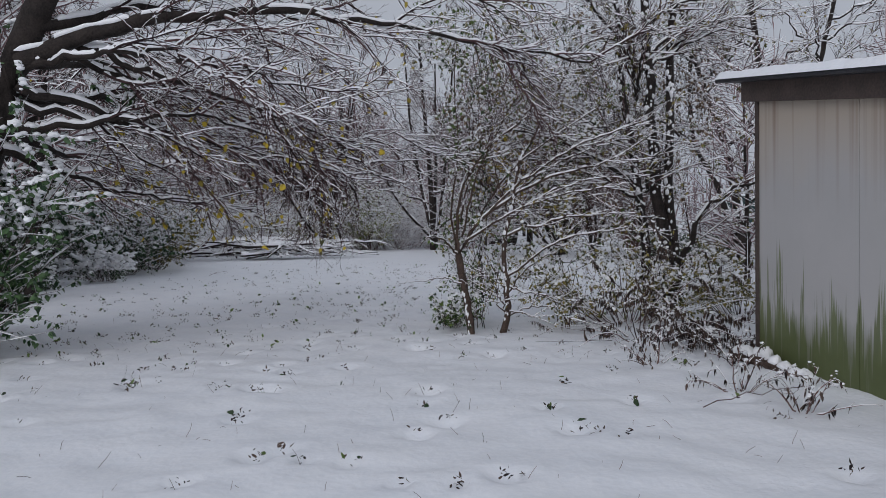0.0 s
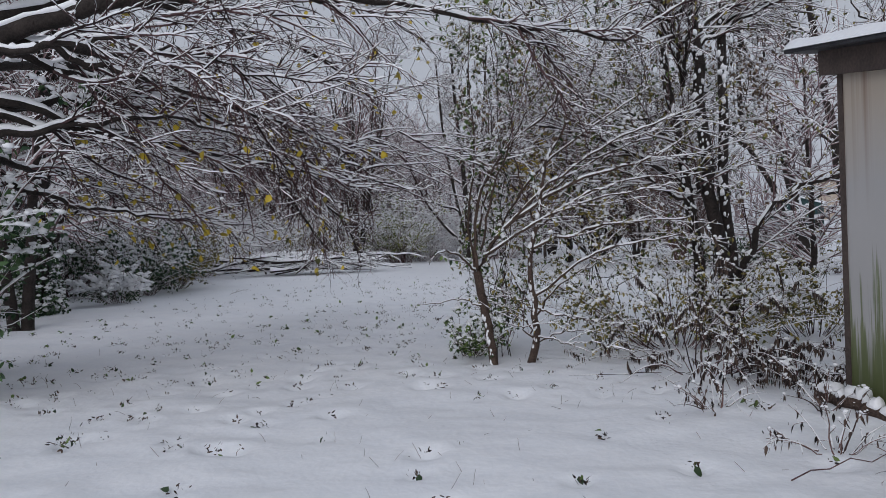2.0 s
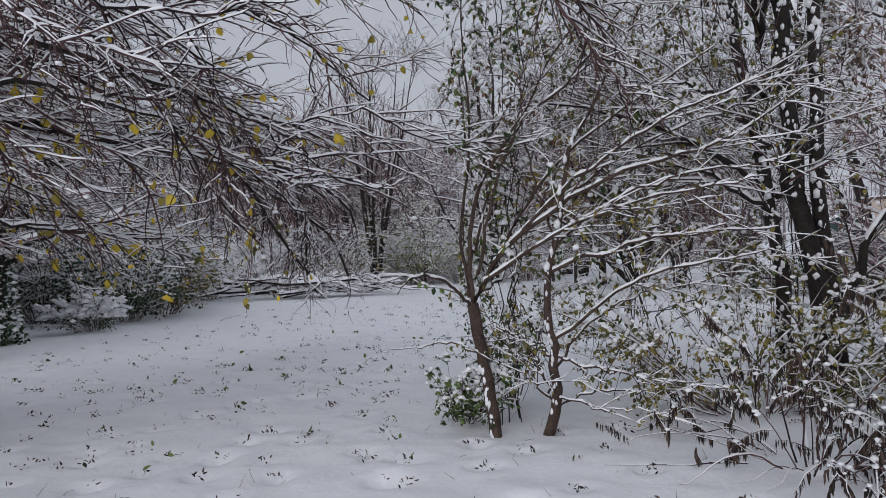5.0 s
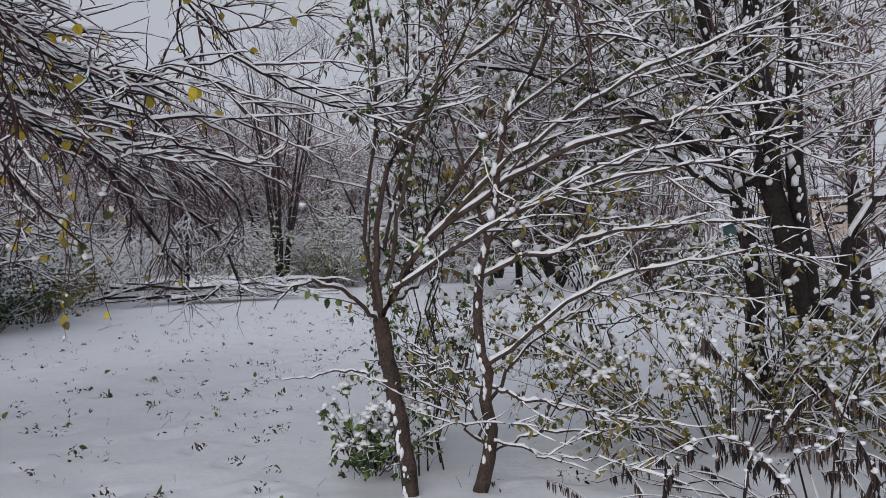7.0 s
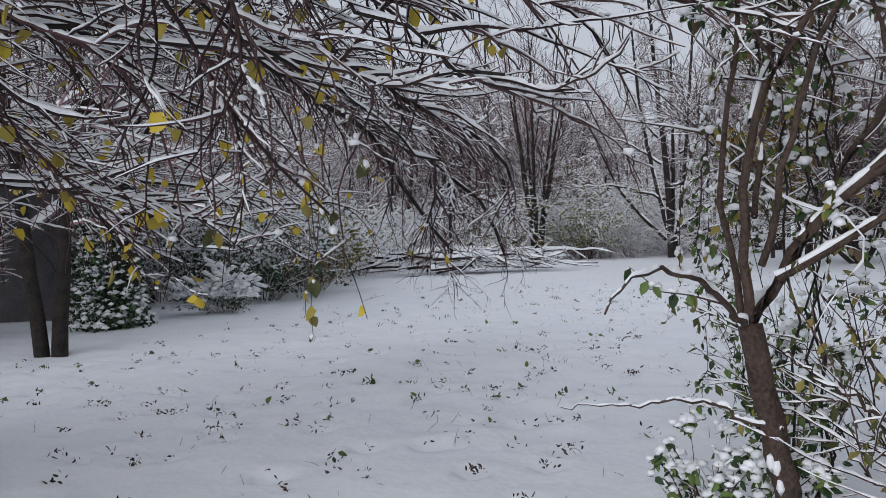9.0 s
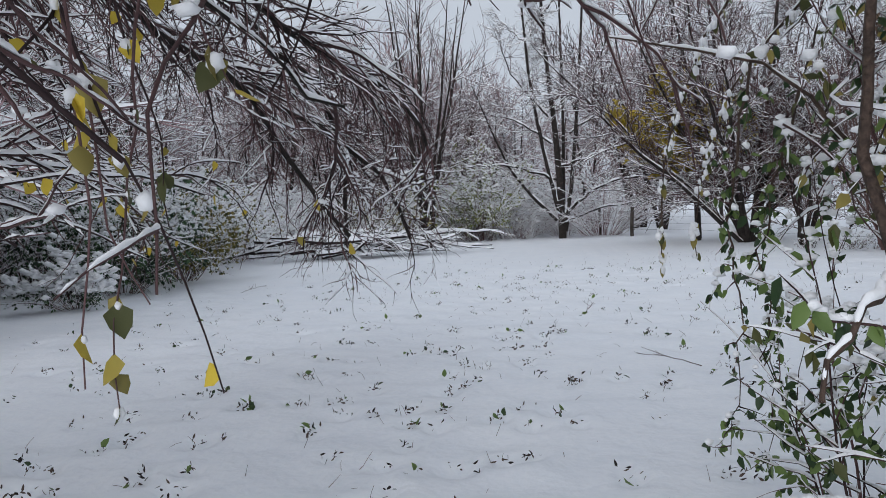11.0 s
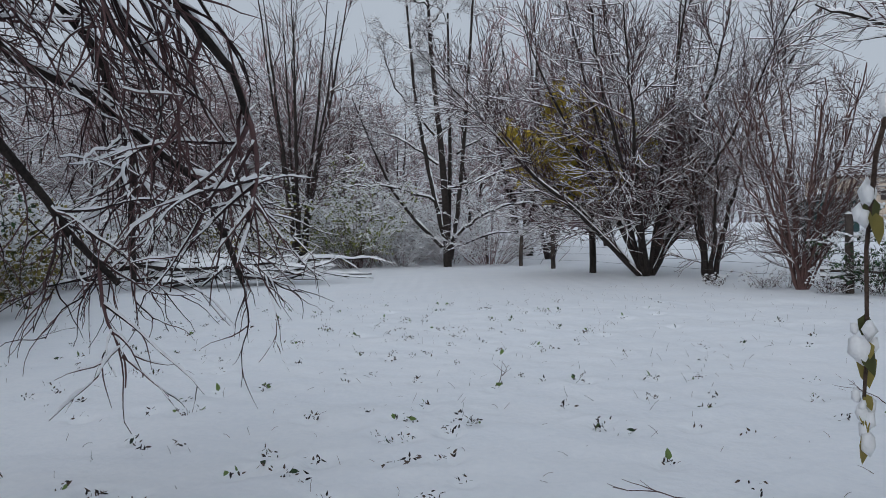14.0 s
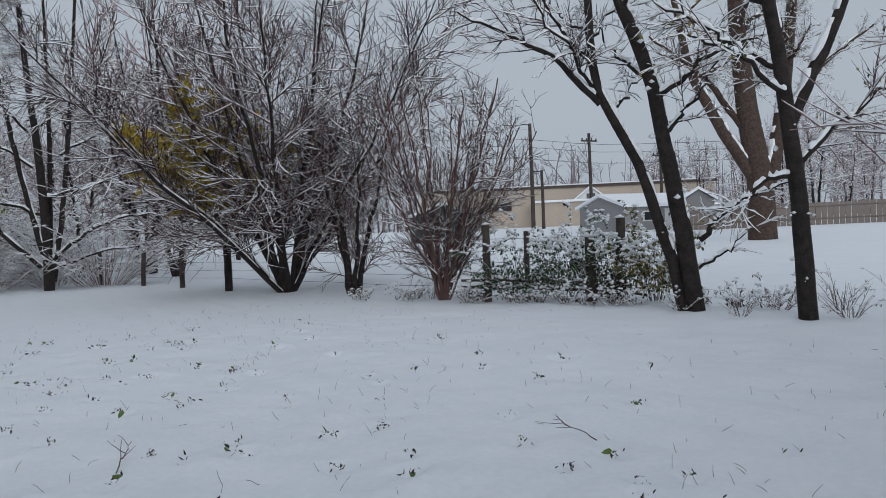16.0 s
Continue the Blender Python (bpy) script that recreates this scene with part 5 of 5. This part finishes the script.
trunk_tree("edge_tree", "bare dark tree with level snowy boughs by the old fence", -0.15, 42.2,
           [([(0, 0, -0.1), (0, 0, 2.0), (-0.1, 0, 4.5), (-0.4, 0, 8.0), (-0.6, 0, 12.0)], 0.17, 0.05), ([(0.15, 0, 0.3), (0.5, 0, 2.5), (0.9, 0, 6.0), (1.4, 0, 11.5)], 0.10, 0.04),
            ([(-0.1, 0, 1.2), (-0.7, 0, 4.0), (-1.2, 0, 7.5), (-1.4, 0, 11.0)], 0.10, 0.04), ([(0.1, 0.2, 1.5), (0.25, 0.4, 5.0), (0.3, 0.6, 10.5)], 0.09, 0.04)],
           [([(-0.2, 0, 0.8), (-1.9, -0.2, 2.6), (-2.9, -0.2, 4.8), (-3.7, -0.2, 7.0)], 0.09), ([(0.2, 0, 1.1), (1.5, -0.3, 2.2), (3.2, -0.4, 2.6), (4.4, -0.4, 2.3)], 0.07),
            ([(-0.1, 0, 2.6), (-2.0, -0.3, 3.3), (-4.2, -0.5, 3.4)], 0.06), ([(0.1, 0, 3.2), (2.0, -0.3, 3.7), (3.7, -0.3, 4.2)], 0.06),
            ([(-0.3, 0, 4.2), (-1.8, 0.3, 5.4), (-3.6, 0.3, 5.8)], 0.05), ([(0.5, 0, 4.6), (2.0, 0.3, 5.6), (3.4, 0.2, 5.9)], 0.05), ([(0.2, 0, 0.8), (1.8, -0.5, 1.3), (3.6, -0.6, 1.5)], 0.05),
            ([(-0.4, 0, 5.4), (-1.9, -0.2, 7.2), (-2.6, -0.2, 9.4)], 0.05), ([(0.8, 0, 6.0), (2.0, 0.1, 7.8), (2.6, 0, 9.8)], 0.05)], 74, 380, 4200, BARK, 0.032, off=(1.0, 0.0))

# vine hedge over the old fence
for cx, cy, w, zt in ((8.2, 26.2, 0.65, 1.05), (8.9, 25.5, 0.7, 1.15), (9.5, 25.0, 0.55, 1.05)):
    shrub("vine_hedge", "dark vine on the old fence with a thick snow crest", (cx, cy), (w, 0.6, zt), R, 40, 1800, 0.065, LEAF_DARK, 520, 0.046, TWIG, -1.0, 0.8, lane=False, crest=7, snow=0.35, group="vines on the old fence", fine=8)
shrub("vine_hedge", "olive vine hanging on the old fence by a tree", (9.85, 23.9), (0.5, 0.5, 1.2), R, 34, 1900, 0.075, LEAF_OLIVE, 600, 0.055, TWIG, -1.3, 0.8, lane=False, group="vines on the old fence")
for k in range(26):
    f = k / 25
    x, y = 6.2 + 4.0 * f + R.normal(0, 0.25), 29.0 - 7.4 * f + R.normal(0, 0.35)
    s = R.uniform(0.18, 0.4)
    shrub("dead_weed", "withered weed tuft with snow along the fence", (x, y), (s, s, s), R, 10, 60, 0.05, LEAF_DEAD, 50, 0.035, TWIG, -0.6, 0.8, 0.4, "weed", "withered weeds", lane=False, fine=4)

for x, y, s in ((9.9, 20.0, 0.3), (10.6, 20.6, 0.4), (11.2, 19.6, 0.35), (10.1, 21.3, 0.28), (11.9, 20.3, 0.4), (10.4, 19.2, 0.3), (9.0, 21.2, 0.25)):
    shrub("dead_weed", "dry grass tuft with snow below the fork tree", (x, y), (s, s, s * 1.3), R, 16, 30, 0.04, LEAF_DEAD, 20, 0.03, TWIG_RED, -0.5, 0.8, 0.4, "weed", "withered weeds", lane=False, fine=3)

# ---- woods ----
protos = []
for i, (st, h, sp, r, nn) in enumerate(((1, 13, 0.8, 0.16, 36), (3, 11, 1.6, 0.12, 46), (2, 12, 1.2, 0.14, 42), (5, 9, 2.2, 0.09, 52))):
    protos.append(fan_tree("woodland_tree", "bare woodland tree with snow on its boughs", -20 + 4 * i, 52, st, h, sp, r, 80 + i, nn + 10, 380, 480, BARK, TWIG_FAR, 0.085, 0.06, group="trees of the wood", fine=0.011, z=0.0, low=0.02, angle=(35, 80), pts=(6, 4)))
back = []
for i, (st, h, sp, r) in enumerate(((4, 14, 2.6, 0.13), (7, 12.5, 3.4, 0.1))):
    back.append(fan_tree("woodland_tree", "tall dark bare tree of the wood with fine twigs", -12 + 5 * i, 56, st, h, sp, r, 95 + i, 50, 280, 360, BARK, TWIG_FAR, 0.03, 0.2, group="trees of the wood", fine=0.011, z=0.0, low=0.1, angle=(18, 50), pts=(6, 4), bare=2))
low = []
for i in range(2):
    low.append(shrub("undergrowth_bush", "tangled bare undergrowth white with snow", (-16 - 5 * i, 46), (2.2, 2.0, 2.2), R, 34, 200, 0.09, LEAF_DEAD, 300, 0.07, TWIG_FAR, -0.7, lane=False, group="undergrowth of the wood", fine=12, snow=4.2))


def scatter(protos, spots, smin, smax):
    for x, y in spots:
        s = R.uniform(smin, smax)
        m = Matrix.Translation((x, y, ground_z(x, y) - 0.05)) @ Matrix.Rotation(R.uniform(0, 6.28), 4, "Z") @ Matrix.Diagonal((s, s, s * R.uniform(0.9, 1.1), 1))
        copy_thing(protos[R.integers(len(protos))], m)


def spots(n, x0, x1, y0, y1, ok):
    out = []
    while len(out) < n:
        x, y = R.uniform(x0, x1), R.uniform(y0, y1)
        if ok(x, y) and all((x - a) ** 2 + (y - b) ** 2 > 1.6 for a, b in out):
            out.append((x, y))
    return out


def edge_x(y):
    return np.interp(y, [10, 18, 24, 30, 36, 44, 50], [-9.5, -12.5, -12.5, -13.5, -12.0, -7.5, -6.0])


left_wood = spots(42, -34, -7, 14, 58, lambda x, y: x < edge_x(y) - 0.5 and not (-17.5 < x < -11.5 and 18 < y < 26))
back_wood = spots(12, -14, 10, 46, 70, lambda x, y: True)
back_dark = spots(9, -15, 5, 44, 64, lambda x, y: True)
near_left = spots(8, -16, -8.5, 8, 17, lambda x, y: True)
right_trees = [(6.6, 15.8), (8.8, 13.6), (11.5, 13.0), (9.9, 14.6)]
scatter(protos, left_wood + back_wood + near_left, 0.7, 1.1)
scatter(back, back_dark, 0.75, 1.1)
beyond_fence = spots(9, 50, 76, 48, 66, lambda x, y: True) + spots(5, 62, 84, 66, 84, lambda x, y: True)
scatter(protos, beyond_fence, 0.6, 0.95)
scatter(protos[:3], right_trees, 0.45, 0.75)
under = spots(46, -26, -5, 18, 50, lambda x, y: edge_x(y) - 6 < x < edge_x(y) + 0.8 and not (-17.5 < x < -11.5 and 18 < y < 24)) + spots(20, -9, 1.5, 43.5, 52, lambda x, y: True)
scatter(low, under, 0.7, 1.25)

far = np.random.default_rng(91)
nf = 800
ang = far.uniform(math.radians(-75), math.radians(80), nf)
dist = far.uniform(105, 190, nf)
fx, fy = np.sin(ang) * dist, np.cos(ang) * dist
FP = grown(np.stack([fx, fy, np.full(nf, 0.8)], 1), np.array([[0, 0, 1.0]]) + far.normal(0, 0.08, (nf, 3)), far.uniform(7, 14, nf), 6, np.zeros(nf), 0.05, far)
FR = np.linspace(0.16, 0.04, 6)[None] * far.uniform(0.7, 1.4, (nf, 1))
FA = offshoots(FP, FR, 6500, far, (0.15, 1), (25, 60), (1.2, 4.0), 0.5, 0.6, 0.03, 4, 0.3, 0.08)
FB = offshoots(*FA, 11000, far, (0.1, 1), (25, 60), (0.6, 1.8), 0.4, 0.8, 0.025, 3, 0.2, 0.08)
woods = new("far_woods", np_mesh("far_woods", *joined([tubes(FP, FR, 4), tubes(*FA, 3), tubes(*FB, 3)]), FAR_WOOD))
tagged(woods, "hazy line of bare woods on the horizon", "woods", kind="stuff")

# ---- small things on the snow ----
d = np.random.default_rng(102)
cx, cy = deb_x, deb_y
per = d.integers(3, 13, len(cx))
px = np.repeat(cx, per) + d.normal(0, 0.033, per.sum())
py = np.repeat(cy, per) + d.normal(0, 0.033, per.sum())
pz = np.full(len(px), 0.015) + d.uniform(-0.02, 0.03, len(px))
fallen = new("fallen_leaves", np_mesh("fallen_leaves", *leaf_cards(np.stack([px, py, pz], 1), 0.037, d, -0.1, 0.36, True), LEAF_DEAD))
tagged(fallen, "small dark curled leaves poking through the snow", "leaves", kind="stuff")
g = d.random(len(px)) < 0.07
fresh = new("fallen_green_leaves", np_mesh("fallen_green_leaves", *leaf_cards(np.stack([px, py, pz + 0.01], 1)[g] + d.normal(0, 0.02, (g.sum(), 3)) * [1, 1, 0.3], 0.065, d, 0.1, 0.55, True), LEAF_GREEN))
tagged(fresh, "green leaves of low weeds showing through the snow", "leaves", kind="stuff")
n = 2000
sx, sy = d.normal(0.5, 4.5, n), d.uniform(2, 30, n)
ok = (np.abs(sx) < 9) & ~((sx > 3.0) & (sy < 8.2))
sx, sy = sx[ok], sy[ok]
n = len(sx)
ST = grown(np.stack([sx, sy, np.full(n, -0.03)], 1), np.array([[0, 0, 1.0]]) + d.normal(0, 0.5, (n, 3)) * [1, 1, 0.2], d.uniform(0.05, 0.15, n), 4, np.full(n, -0.8), 0.15, d)
stems = new("grass_stems", np_mesh("grass_stems", *tubes(ST, np.linspace(0.0022, 0.0012, 4)[None].repeat(n, 0), 3), TWIG_RED))
tagged(stems, "thin dry grass stems sticking out of the snow", "grass", kind="stuff")
for x, y, a, L in ((0.7, 15.3, 3.0, 0.55), (-0.17, 18.7, 1.2, 0.4), (2.9, 17.4, 2.0, 0.35), (2.1, 5.9, 0.2, 0.9), (-7.0, 23.2, 0.8, 0.6)):
    tw = thing("fallen_twig", "thin dark fallen twig half sunk in the snow", "twig", "fallen twigs", at=(x, y, 0.02))
    c, s = math.cos(a), math.sin(a)
    Lm = limb([(0, 0, -0.02), (c * L * 0.4, s * L * 0.4, 0.05), (c * L, s * L, 0.09)], 0.0045, 0.002, 8, 0.01, d)
    Am = offshoots(*Lm, 5, d, (0.2, 0.9), (25, 55), (0.1, 0.3), 0.3, 0.7, 0.0015, 5, 0.1, 0.1, 0.4)
    np_part("stem", *joined([tubes(*Lm, 5), tubes(*Am, 3)]), TWIG, tw)
lg = thing("log", "snow-covered log lying along the foot of the shed wall", "log", at=(3.2, 7.8, 0))
Lg = limb([(-0.02, 0.12, 0.02), (0.06, -0.4, 0.07), (0.2, -1.0, -0.03)], 0.075, 0.05, 12, 0.018, d)
np_part("wood", *tubes(*Lg, 8), BARK_BROWN, lg)
np_part("snow_cover", *ridges(*denser(*Lg, 4), d, 0.03, True), SNOW_FINE, lg)
